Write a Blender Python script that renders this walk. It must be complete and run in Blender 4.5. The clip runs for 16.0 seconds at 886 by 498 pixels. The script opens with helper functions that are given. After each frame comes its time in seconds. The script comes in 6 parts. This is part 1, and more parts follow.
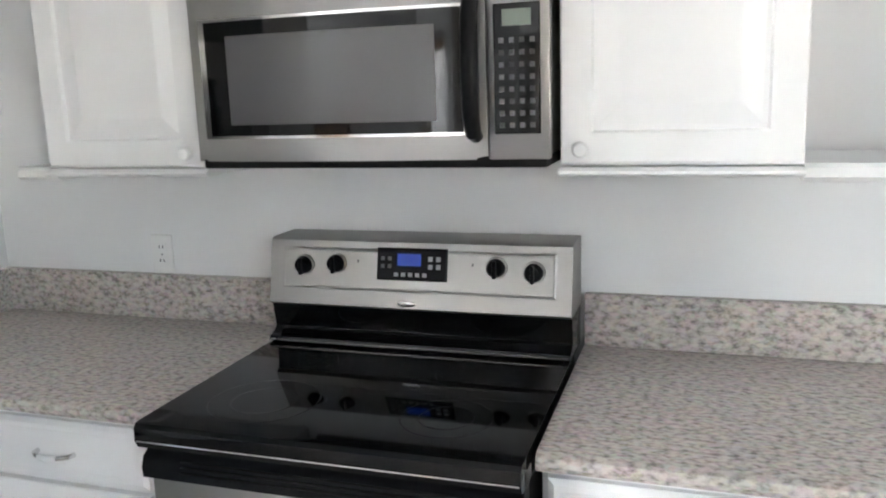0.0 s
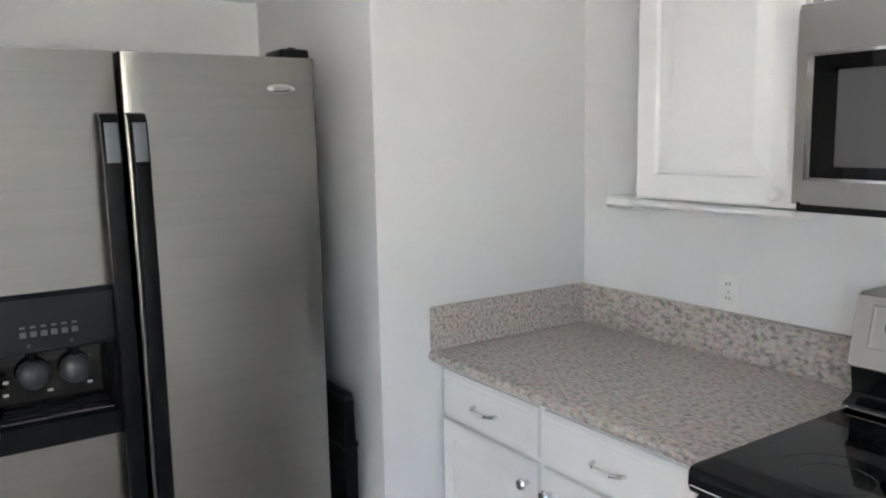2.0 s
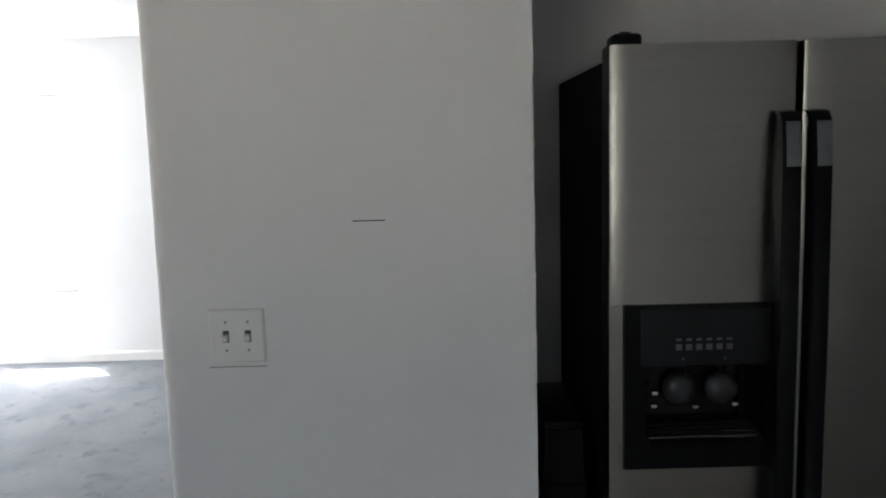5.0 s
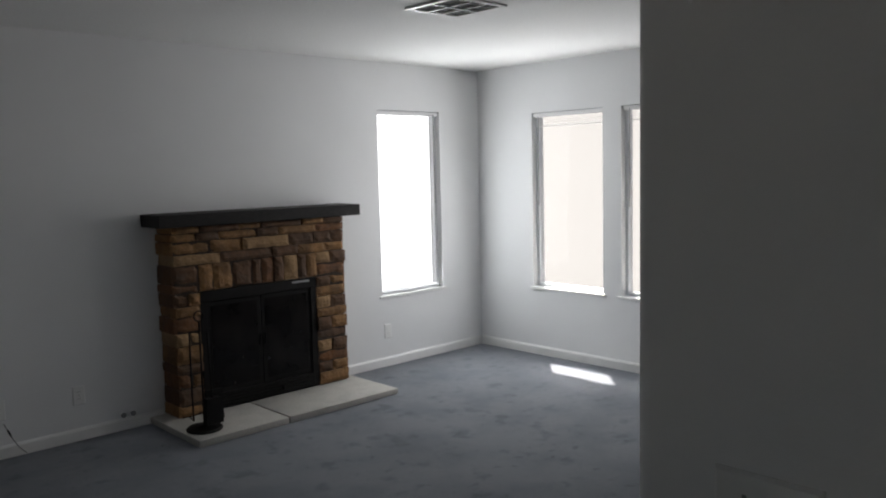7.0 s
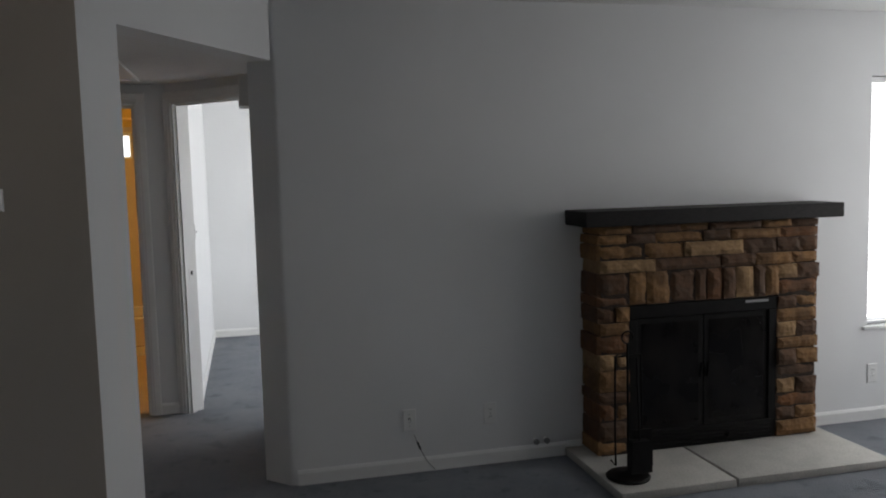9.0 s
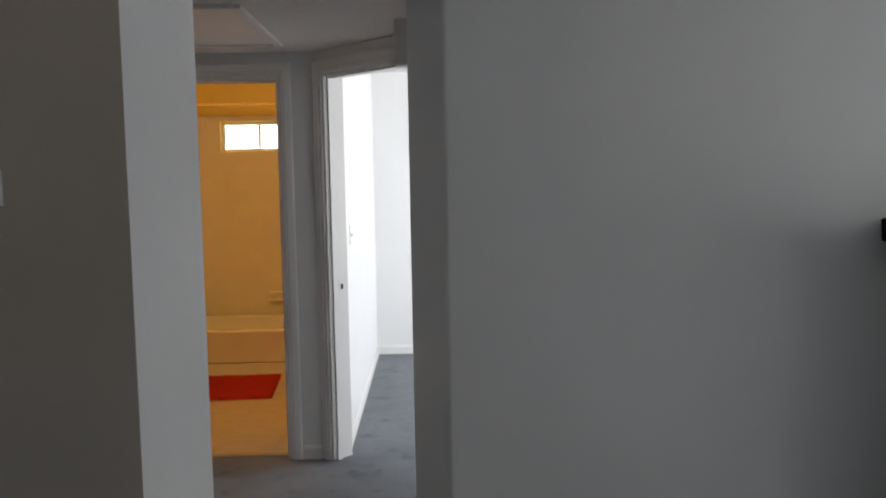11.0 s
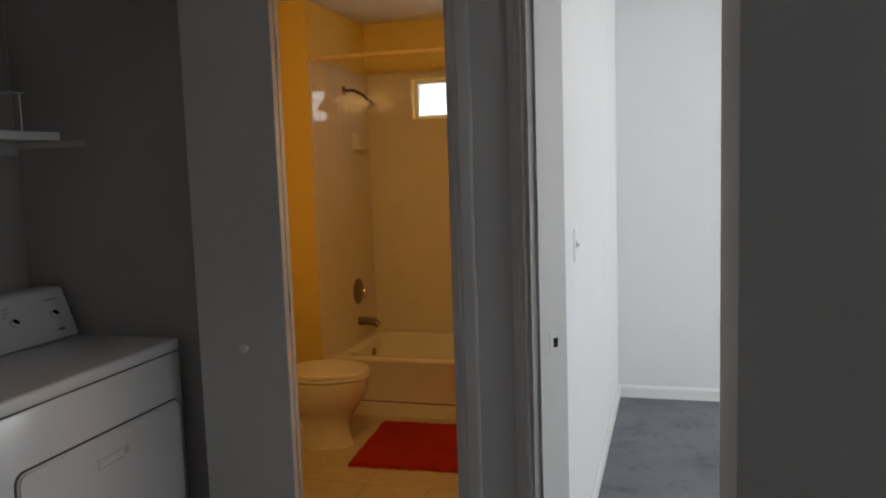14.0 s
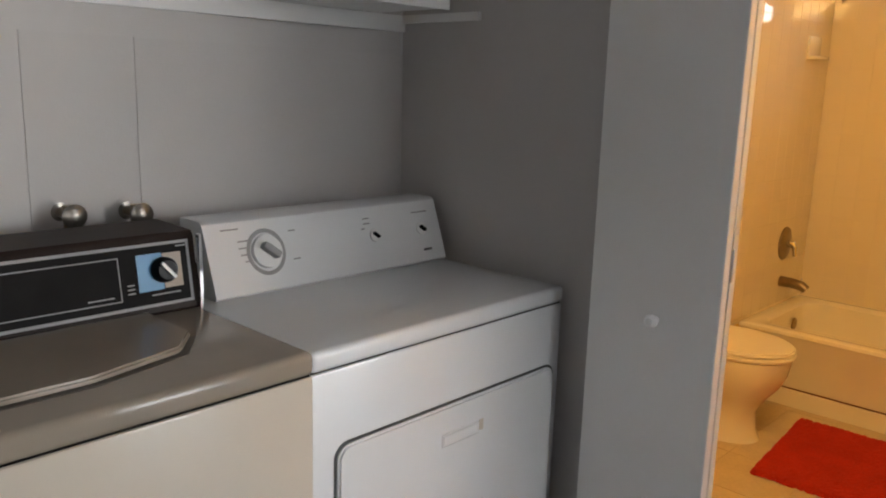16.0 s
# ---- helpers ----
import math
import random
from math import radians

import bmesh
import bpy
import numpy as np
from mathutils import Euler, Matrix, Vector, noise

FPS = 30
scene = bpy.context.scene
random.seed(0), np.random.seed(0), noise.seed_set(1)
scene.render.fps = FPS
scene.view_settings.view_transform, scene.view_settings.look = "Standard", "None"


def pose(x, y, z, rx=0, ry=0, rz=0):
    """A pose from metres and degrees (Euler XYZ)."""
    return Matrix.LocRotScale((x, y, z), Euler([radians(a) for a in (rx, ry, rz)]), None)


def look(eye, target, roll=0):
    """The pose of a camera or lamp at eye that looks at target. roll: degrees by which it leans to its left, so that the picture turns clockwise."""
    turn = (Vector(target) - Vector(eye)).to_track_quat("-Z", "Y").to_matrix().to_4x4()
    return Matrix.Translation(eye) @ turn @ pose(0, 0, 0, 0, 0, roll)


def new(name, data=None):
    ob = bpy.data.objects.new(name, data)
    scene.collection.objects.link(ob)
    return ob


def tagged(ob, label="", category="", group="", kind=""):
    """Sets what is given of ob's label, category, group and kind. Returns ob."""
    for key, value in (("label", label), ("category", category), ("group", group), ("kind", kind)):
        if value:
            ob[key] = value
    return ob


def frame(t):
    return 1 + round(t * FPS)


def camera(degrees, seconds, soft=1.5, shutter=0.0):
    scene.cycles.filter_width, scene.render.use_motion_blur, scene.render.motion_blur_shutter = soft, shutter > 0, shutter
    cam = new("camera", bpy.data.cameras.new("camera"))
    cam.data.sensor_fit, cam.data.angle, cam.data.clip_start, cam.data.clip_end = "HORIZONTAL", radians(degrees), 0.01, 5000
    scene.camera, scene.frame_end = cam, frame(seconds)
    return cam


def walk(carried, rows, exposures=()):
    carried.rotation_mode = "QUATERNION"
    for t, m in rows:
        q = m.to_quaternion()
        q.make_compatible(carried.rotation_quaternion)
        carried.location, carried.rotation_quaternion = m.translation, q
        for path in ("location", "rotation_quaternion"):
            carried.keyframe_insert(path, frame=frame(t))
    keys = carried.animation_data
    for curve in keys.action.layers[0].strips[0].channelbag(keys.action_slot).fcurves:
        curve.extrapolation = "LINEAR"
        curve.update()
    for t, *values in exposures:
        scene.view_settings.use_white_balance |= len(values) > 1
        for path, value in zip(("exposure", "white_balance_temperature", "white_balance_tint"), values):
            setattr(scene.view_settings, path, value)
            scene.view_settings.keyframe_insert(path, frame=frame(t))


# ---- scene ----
cam = camera(58.3, 16.0, soft=2.0)
EXPOSURES = [(0, 5.75), (1.5, 5.9), (2.5, 5.65), (3.5, 5.05), (4.7, 4.35), (6.8, 1.6), (7.0, 1.55), (7.5, 1.1), (8.0, 0.85), (8.5, 1.0), (9.0, 1.5), (9.5, 2.32), (9.7, 2.5), (11.8, 1.85), (12.5, 1.85), (13.0, 1.8), (13.5, 1.6), (14.0, 1.3), (14.5, 1.15), (15.0, 1.8), (16, 2.85)]
PATH = [
    (0, (2.043, -1.892, 1.528), (1.435, -0.026, 1.144), -1.9),
    (0.5, (1.969, -1.936, 1.505), (1.195, -0.132, 1.122), -2.6),
    (1, (1.944, -1.924, 1.506), (0.849, -0.293, 1.131), -1.5),
    (1.5, (1.933, -1.908, 1.523), (0.561, -0.488, 1.209), -1.0),
    (2, (1.948, -1.882, 1.554), (0.304, -0.781, 1.266), -1.1),
    (2.5, (1.939, -1.891, 1.593), (0.166, -1.002, 1.33), -0.5),
    (3, (1.914, -1.931, 1.622), (0.077, -1.186, 1.358), 0.4),
    (3.5, (1.895, -1.977, 1.599), (-0.004, -1.399, 1.354), -0.1),
    (4, (1.831, -2.044, 1.598), (-0.103, -1.628, 1.306), -0.3),
    (4.5, (1.747, -2.146, 1.565), (-0.224, -1.914, 1.317), -0.9),
    (4.7, (1.707, -2.19, 1.562), (-0.271, -2.035, 1.312), -1.2),
    (6.8, (0.875, -2.215, 1.567), (-0.601, -3.548, 1.356), -1.7),
    (7, (0.791, -2.282, 1.563), (-0.579, -3.725, 1.365), -1.4),
    (7.5, (0.584, -2.461, 1.552), (-0.507, -4.126, 1.355), 0.1),
    (8, (0.503, -2.693, 1.532), (-0.400, -4.468, 1.334), -1.2),
    (8.5, (0.464, -2.953, 1.536), (-0.247, -4.816, 1.386), -1.3),
    (9, (0.386, -3.23, 1.522), (-0.089, -5.165, 1.342), -1.5),
    (9.5, (0.287, -3.52, 1.525), (0.028, -5.496, 1.352), -0.2),
    (9.7, (0.277, -3.626, 1.515), (0.058, -5.606, 1.337), -0.8),
    (11.8, (0.308, -5.113, 1.478), (0.369, -7.105, 1.315), -1.3),
    (12, (0.315, -5.266, 1.502), (0.399, -7.255, 1.309), -1.9),
    (12.5, (0.307, -5.623, 1.523), (0.519, -7.602, 1.329), -1.2),
    (13, (0.312, -5.909, 1.487), (0.68, -7.867, 1.306), -0.2),
    (13.5, (0.347, -6.143, 1.483), (0.805, -8.081, 1.29), -1.4),
    (14, (0.418, -6.389, 1.476), (0.978, -8.297, 1.262), -1.9),
    (14.5, (0.492, -6.638, 1.47), (1.197, -8.497, 1.25), -0.9),
    (15, (0.592, -6.849, 1.456), (1.553, -8.582, 1.185), 0.4),
    (15.5, (0.757, -6.992, 1.422), (1.908, -8.59, 1.074), 0.5),
    (16, (0.918, -7.055, 1.402), (2.266, -8.477, 1.0), 1.7),
]
walk(cam, [(t, look(e, g, r)) for t, e, g, r in PATH], EXPOSURES)

# main levels and wall lines, in metres
CEIL_Z, HALL_Z = 2.41, 2.165
YF, XW, YD = -7.17, -4.31, -6.178

# ---- world, sun and window light ----
world = bpy.data.worlds.new("sky")
scene.world = world
world.use_nodes = True
wn = world.node_tree
sky = wn.nodes.new("ShaderNodeTexSky")
sky.sky_type = "NISHITA"
sky.sun_disc = False
sky.sun_elevation = radians(64)
sky.sun_rotation = radians(225)
wn.links.new(sky.outputs[0], wn.nodes["Background"].inputs[0])
wn.nodes["Background"].inputs[1].default_value = 0.05

sun = new("sun", bpy.data.lights.new("sun", "SUN"))
sun.data.energy, sun.data.angle, sun.data.color = 5.0, radians(0.5), (1.0, 0.95, 0.88)
sun.matrix_world = look((-2.6, -2.45, 8.0), (0, 0, 0))


def window_light(name, eye, target, w, h, watts, color=(1, 1, 1)):
    lamp = new(name, bpy.data.lights.new(name, "AREA"))
    lamp.data.shape, lamp.data.size, lamp.data.size_y = "RECTANGLE", w, h
    lamp.data.energy, lamp.data.color = watts, color
    lamp.matrix_world = look(eye, target)
    return lamp


# sky light in the window openings
window_light("window_light_fireplace_side", (-3.505, YF + 0.01, 1.3), (-3.505, 0, 1.0), 0.62, 1.40, 5.6, (0.95, 0.98, 1))
window_light("window_light_west_a", (XW + 0.01, -6.208, 1.3), (0, -5.6, 1.0), 0.66, 1.40, 5.2, (0.98, 0.985, 1))
window_light("window_light_west_b", (XW + 0.01, -5.34, 1.3), (0, -4.9, 1.0), 0.66, 1.40, 1.8, (0.98, 0.985, 1))
window_light("window_light_bedroom", (-2.46, -9.9, 1.45), (2, -9.9, 1.2), 1.5, 1.2, 11.5, (0.97, 0.985, 1))
window_light("window_light_dining", (3.98, -3.5, 1.475), (0, -2.6, 1.3), 1.2, 1.15, 0.10, (0.93, 0.965, 1))
# warm lamp of the bathroom, above the mirror behind the door wall
bath_lamp = new("bathroom_lamp", bpy.data.lights.new("bathroom_lamp", "AREA"))
bath_lamp.data.shape, bath_lamp.data.size, bath_lamp.data.size_y = "RECTANGLE", 0.6, 0.15
bath_lamp.data.energy, bath_lamp.data.color = 3.6, (1.0, 0.56, 0.17)
bath_lamp.matrix_world = look((1.35, -8.95, 2.1), (1.7, -11.0, 0.6))

# ---- materials ----


def mat(name, color, rough=0.5, metal=0.0, grain=0.0, grain_scale=200.0, stain=0.0, stain_scale=3.0,
        bump=0.0, bump_scale=200.0, bump_dist=0.002, tint=None, coat=0.0, stretch=None, island=0.0, obj=0.0, spec=0.5):
    m = bpy.data.materials.new(name)
    m.use_nodes = True
    t = m.node_tree
    p = t.nodes["Principled BSDF"]
    p.inputs["Roughness"].default_value = rough
    p.inputs["Metallic"].default_value = metal
    p.inputs["Coat Weight"].default_value = coat
    p.inputs["Specular IOR Level"].default_value = spec
    co = t.nodes.new("ShaderNodeTexCoord")
    vec = co.outputs["Object"]
    if stretch:
        mp = t.nodes.new("ShaderNodeMapping")
        mp.inputs["Scale"].default_value = stretch
        t.links.new(vec, mp.inputs[0])
        vec = mp.outputs[0]
    col = t.nodes.new("ShaderNodeRGB")
    col.outputs[0].default_value = (*color, 1)
    out = col.outputs[0]

    def noisy(scale, detail):
        n = t.nodes.new("ShaderNodeTexNoise")
        n.inputs["Scale"].default_value, n.inputs["Detail"].default_value = scale, detail
        t.links.new(vec, n.inputs["Vector"])
        return n

    def blend(fac, amount, other):
        nonlocal out
        mx = t.nodes.new("ShaderNodeMix")
        mx.data_type = "RGBA"
        mu = t.nodes.new("ShaderNodeMath")
        mu.operation = "MULTIPLY"
        mu.inputs[1].default_value = amount
        t.links.new(fac, mu.inputs[0])
        t.links.new(mu.outputs[0], mx.inputs[0])
        t.links.new(out, mx.inputs[6])
        mx.inputs[7].default_value = (*other, 1)
        out = mx.outputs[2]

    def ramp(src, a, b):
        r = t.nodes.new("ShaderNodeMapRange")
        r.inputs[1].default_value, r.inputs[2].default_value = a, b
        t.links.new(src, r.inputs[0])
        return r.outputs[0]

    dark = tint or tuple(c * 0.45 for c in color)
    if stain:
        blend(ramp(noisy(stain_scale, 5).outputs[0], 0.42, 0.68), stain, dark)
    if grain:
        blend(ramp(noisy(grain_scale, 2).outputs[0], 0.38, 0.66), grain, dark)
    if obj or island:
        src = t.nodes.new("ShaderNodeObjectInfo").outputs["Random"] if obj else t.nodes.new("ShaderNodeNewGeometry").outputs["Random Per Island"]
        blend(src, obj or island, dark)
    t.links.new(out, p.inputs["Base Color"])
    if bump:
        b = t.nodes.new("ShaderNodeBump")
        b.inputs["Strength"].default_value, b.inputs["Distance"].default_value = bump, bump_dist
        t.links.new(noisy(bump_scale, 4).outputs[0], b.inputs["Height"])
        t.links.new(b.outputs[0], p.inputs["Normal"])
    return m


def granite_mat():
    m = mat("granite_laminate", (0.36, 0.31, 0.28), 0.28, bump=0.05, bump_scale=300)
    t = m.node_tree
    p = t.nodes["Principled BSDF"]
    co = t.nodes.new("ShaderNodeTexCoord")
    mp = t.nodes.new("ShaderNodeMapping")
    mp.inputs["Scale"].default_value = (0.62, 1, 1)
    t.links.new(co.outputs["Object"], mp.inputs[0])
    n1 = t.nodes.new("ShaderNodeTexNoise")
    n1.inputs["Scale"].default_value, n1.inputs["Detail"].default_value = 100, 6
    n2 = t.nodes.new("ShaderNodeTexVoronoi")
    n2.inputs["Scale"].default_value = 95
    r = t.nodes.new("ShaderNodeValToRGB")
    e = r.color_ramp.elements
    e[0].position, e[0].color = 0.30, (0.18, 0.15, 0.135, 1)
    e[1].position, e[1].color = 0.72, (0.58, 0.535, 0.49, 1)
    for pos, c in ((0.42, (0.36, 0.31, 0.275, 1)), (0.50, (0.46, 0.40, 0.36, 1)), (0.60, (0.54, 0.485, 0.44, 1))):
        x = e.new(pos)
        x.color = c
    mx = t.nodes.new("ShaderNodeMix")
    mx.data_type, mx.blend_type = "RGBA", "OVERLAY"
    mx.inputs[0].default_value = 0.10
    t.links.new(mp.outputs[0], n1.inputs["Vector"])
    t.links.new(mp.outputs[0], n2.inputs["Vector"])
    t.links.new(n1.outputs[0], r.inputs[0])
    t.links.new(r.outputs[0], mx.inputs[6])
    t.links.new(n2.outputs["Color"], mx.inputs[7])
    hs = t.nodes.new("ShaderNodeHueSaturation")
    hs.inputs["Saturation"].default_value = 0.72
    t.links.new(mx.outputs[2], hs.inputs["Color"])
    t.links.new(hs.outputs[0], p.inputs["Base Color"])
    return m


def emit(name, color, strength):
    m = bpy.data.materials.new(name)
    m.use_nodes = True
    p = m.node_tree.nodes["Principled BSDF"]
    p.inputs["Base Color"].default_value = (0.02, 0.02, 0.02, 1)
    p.inputs["Emission Color"].default_value = (*color, 1)
    p.inputs["Emission Strength"].default_value = strength
    return m


def glass_mat(name="window_glass", rough=0.0):
    m = bpy.data.materials.new(name)
    m.use_nodes = True
    p = m.node_tree.nodes["Principled BSDF"]
    p.inputs["Transmission Weight"].default_value = 1
    p.inputs["Roughness"].default_value = rough
    p.inputs["IOR"].default_value = 1.12
    return m


WALL = mat("wall_paint", (0.765, 0.77, 0.775), 0.72, stain=0.05, stain_scale=2, bump=0.25, bump_scale=170, bump_dist=0.0015)
# darker copy of the white wall paint, with the closet's shade in its colour
WALL_CLOSET_SHADE = mat("wall_paint_closet_shade", (0.55, 0.53, 0.515), 0.75, stain=0.10, stain_scale=2.5, bump=0.2, bump_scale=170, bump_dist=0.0015)
WALL_TAN = mat("tan_wall_paint", (0.67, 0.595, 0.52), 0.75, stain=0.06, stain_scale=2, bump=0.25, bump_scale=170, bump_dist=0.0015)
WALL_YELLOW = mat("yellow_wall_paint", (0.80, 0.60, 0.16), 0.55, stain=0.05, bump=0.2, bump_scale=170)
CEIL = mat("ceiling_texture", (0.78, 0.78, 0.77), 0.9, grain=0.15, grain_scale=90, bump=0.7, bump_scale=110, bump_dist=0.004)
TRIM = mat("trim_paint", (0.80, 0.80, 0.79), 0.38, stain=0.05, stain_scale=6)
CARPET = mat("grey_carpet", (0.30, 0.315, 0.345), 0.98, grain=0.55, grain_scale=420, stain=0.36, stain_scale=2.6, bump=1.0, bump_scale=230, bump_dist=0.012, tint=(0.13, 0.14, 0.165), spec=0.1)
def smudge(m, scale, lo, hi, color, amount):
    """Adds a layer of small separate smudges over a material's colour."""
    t = m.node_tree
    p = t.nodes["Principled BSDF"]
    src = p.inputs["Base Color"].links[0].from_socket
    co = t.nodes.new("ShaderNodeTexCoord")
    n = t.nodes.new("ShaderNodeTexNoise")
    n.inputs["Scale"].default_value, n.inputs["Detail"].default_value, n.inputs["Roughness"].default_value = scale, 6, 0.62
    t.links.new(co.outputs["Object"], n.inputs["Vector"])
    r = t.nodes.new("ShaderNodeMapRange")
    r.inputs[1].default_value, r.inputs[2].default_value, r.inputs[4].default_value = lo, hi, amount
    t.links.new(n.outputs[0], r.inputs[0])
    mx = t.nodes.new("ShaderNodeMix")
    mx.data_type = "RGBA"
    t.links.new(r.outputs[0], mx.inputs[0])
    t.links.new(src, mx.inputs[6])
    mx.inputs[7].default_value = (*color, 1)
    t.links.new(mx.outputs[2], p.inputs["Base Color"])


smudge(CARPET, 5.5, 0.56, 0.66, (0.10, 0.105, 0.125), 0.4)
smudge(CARPET, 15, 0.60, 0.68, (0.08, 0.085, 0.10), 0.38)
TILE_FLOOR = mat("kitchen_floor_vinyl", (0.45, 0.42, 0.38), 0.4, stain=0.3, stain_scale=4)
CAB = mat("white_cabinet_paint", (0.82, 0.82, 0.82), 0.33, stain=0.03, stain_scale=5, bump=0.04, bump_scale=60)
GRANITE = granite_mat()
STEEL = mat("brushed_stainless", (0.34, 0.333, 0.322), 0.36, 1.0, grain=0.10, grain_scale=60, stretch=(1, 1, 40), bump=0.05, bump_scale=90)
STEEL_F = mat("satin_fridge_steel", (0.25, 0.244, 0.23), 0.28, 1.0, grain=0.02, grain_scale=12, stretch=(1, 1, 40), stain=0.08, stain_scale=1.5, bump=0.03, bump_scale=60)
CHROME = mat("chrome", (0.75, 0.75, 0.75), 0.12, 1.0, stain=0.15, stain_scale=30)
BLACK = mat("black_plastic", (0.006, 0.006, 0.007), 0.3, spec=0.10, stain=0.3, stain_scale=20, tint=(0.012, 0.012, 0.012))
BLACKMAT = mat("matte_black", (0.011, 0.0105, 0.0105), 0.7, spec=0.12, stain=0.3, stain_scale=12, tint=(0.02, 0.019, 0.018))
BLACKGLASS = mat("black_ceramic_glass", (0.004, 0.004, 0.0045), 0.05, spec=0.3, stain=0.3, stain_scale=8, tint=(0.012, 0.012, 0.012))
RING = mat("burner_ring_print", (0.045, 0.045, 0.045), 0.15)
GREYGLASS = mat("microwave_window", (0.10, 0.10, 0.103), 0.16, spec=0.4)
WHITE_PL = mat("white_plastic", (0.78, 0.78, 0.77), 0.35, stain=0.05, stain_scale=10)
GREY_PL = mat("grey_print", (0.28, 0.28, 0.28), 0.5)
DARKGREY = mat("dark_grey_print", (0.06, 0.06, 0.06), 0.5)
BLUE_LED = emit("blue_display", (0.01, 0.08, 0.60), 0.009)
GREEN_LED = mat("dim_lcd", (0.18, 0.22, 0.19), 0.3)
ENAMEL = mat("white_enamel", (0.76, 0.77, 0.78), 0.22, stain=0.06, stain_scale=3, coat=0.2)
ALMOND = mat("almond_enamel", (0.62, 0.56, 0.47), 0.26, stain=0.15, stain_scale=3, tint=(0.42, 0.37, 0.30))
GROOVE_SHADE = mat("shaded_groove", (0.10, 0.082, 0.065), 0.5, stain=0.4, stain_scale=14)
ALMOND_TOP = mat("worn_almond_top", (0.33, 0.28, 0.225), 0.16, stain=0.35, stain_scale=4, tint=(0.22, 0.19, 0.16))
BLUE_PRINT = mat("blue_print", (0.05, 0.22, 0.42), 0.4)
TAN_PRINT = mat("tan_print", (0.30, 0.24, 0.18), 0.4)
BROWN = mat("dark_brown_plastic", (0.022, 0.013, 0.011), 0.5, stain=0.3, stain_scale=12, spec=0.2)
MANTEL = mat("dark_stained_wood", (0.011, 0.010, 0.010), 0.6, spec=0.2, grain=0.5, grain_scale=30, stretch=(1, 8, 8), tint=(0.035, 0.03, 0.028), bump=0.3, bump_scale=30)
STONES = [mat("field_stone_tan", (0.30, 0.158, 0.060), 0.9, stain=0.7, stain_scale=9, grain=0.4, grain_scale=50, bump=0.9, bump_scale=26, bump_dist=0.012, tint=(0.10, 0.055, 0.025), obj=0.35),
          mat("field_stone_brown", (0.13, 0.062, 0.027), 0.9, stain=0.75, stain_scale=8, grain=0.4, grain_scale=45, bump=0.9, bump_scale=24, bump_dist=0.012, tint=(0.07, 0.045, 0.03), obj=0.4),
          mat("field_stone_buff", (0.38, 0.24, 0.115), 0.9, stain=0.6, stain_scale=8, grain=0.4, grain_scale=45, bump=0.9, bump_scale=26, bump_dist=0.012, tint=(0.16, 0.09, 0.045), obj=0.3),
          mat("field_stone_rust", (0.19, 0.080, 0.026), 0.9, stain=0.7, stain_scale=9, grain=0.4, grain_scale=45, bump=0.9, bump_scale=26, bump_dist=0.012, tint=(0.09, 0.05, 0.03), obj=0.35)]
MORTAR = mat("dark_mortar", (0.04, 0.026, 0.017), 0.95, stain=0.5, stain_scale=20, bump=0.8, bump_scale=80, bump_dist=0.006)
HEARTH = mat("pale_hearth_stone", (0.47, 0.455, 0.42), 0.8, stain=0.35, stain_scale=7, grain=0.35, grain_scale=90, bump=0.6, bump_scale=60, bump_dist=0.004, tint=(0.27, 0.26, 0.24))
IRON = mat("black_iron", (0.008, 0.0075, 0.0075), 0.6, spec=0.12, stain=0.4, stain_scale=14, tint=(0.016, 0.014, 0.012))
FIREGLASS = mat("smoked_fire_glass", (0.005, 0.0045, 0.0045), 0.15, spec=0.2, stain=0.6, stain_scale=5, tint=(0.02, 0.017, 0.015))
TUB = mat("cream_enamel", (0.78, 0.74, 0.66), 0.18, stain=0.08, stain_scale=4, coat=0.3)
TILE = mat("cream_wall_tile", (0.74, 0.67, 0.56), 0.07, obj=0.05, bump=0.02, bump_scale=9)
SEAM = mat("rusty_seam", (0.16, 0.06, 0.035), 0.8, stain=0.4, stain_scale=30)
GROUT = mat("tile_grout", (0.70, 0.63, 0.52), 0.6)
VINYL = mat("bathroom_vinyl_tile", (0.55, 0.45, 0.31), 0.4, stain=0.35, stain_scale=9, grain=0.2, grain_scale=70, tint=(0.36, 0.28, 0.18), obj=0.12)
RED = mat("red_bath_mat", (0.50, 0.035, 0.02), 0.98, grain=0.5, grain_scale=180, stain=0.3, stain_scale=8, bump=1, bump_scale=160, bump_dist=0.01, tint=(0.25, 0.015, 0.01), spec=0.1)
BRASS = mat("aged_bronze_fitting", (0.28, 0.22, 0.15), 0.3, 1.0, stain=0.4, stain_scale=25)
ROD = mat("shower_rod_paint", (0.75, 0.55, 0.25), 0.35)
WFRAME = mat("window_vinyl_frame", (0.72, 0.74, 0.77), 0.4)
STUCCO = mat("neighbour_stucco", (0.62, 0.56, 0.50), 0.95, stain=0.15, stain_scale=1.2, bump=0.6, bump_scale=70, bump_dist=0.006)
GRAVEL = mat("pale_yard_gravel", (0.52, 0.48, 0.43), 0.95, stain=0.4, stain_scale=1.5, grain=0.4, grain_scale=60, bump=0.8, bump_scale=50, bump_dist=0.02)
BLIND = mat("blind_slat", (0.80, 0.80, 0.80), 0.45)
GLASS = glass_mat()

# ---- mesh helpers ----
_made = {}


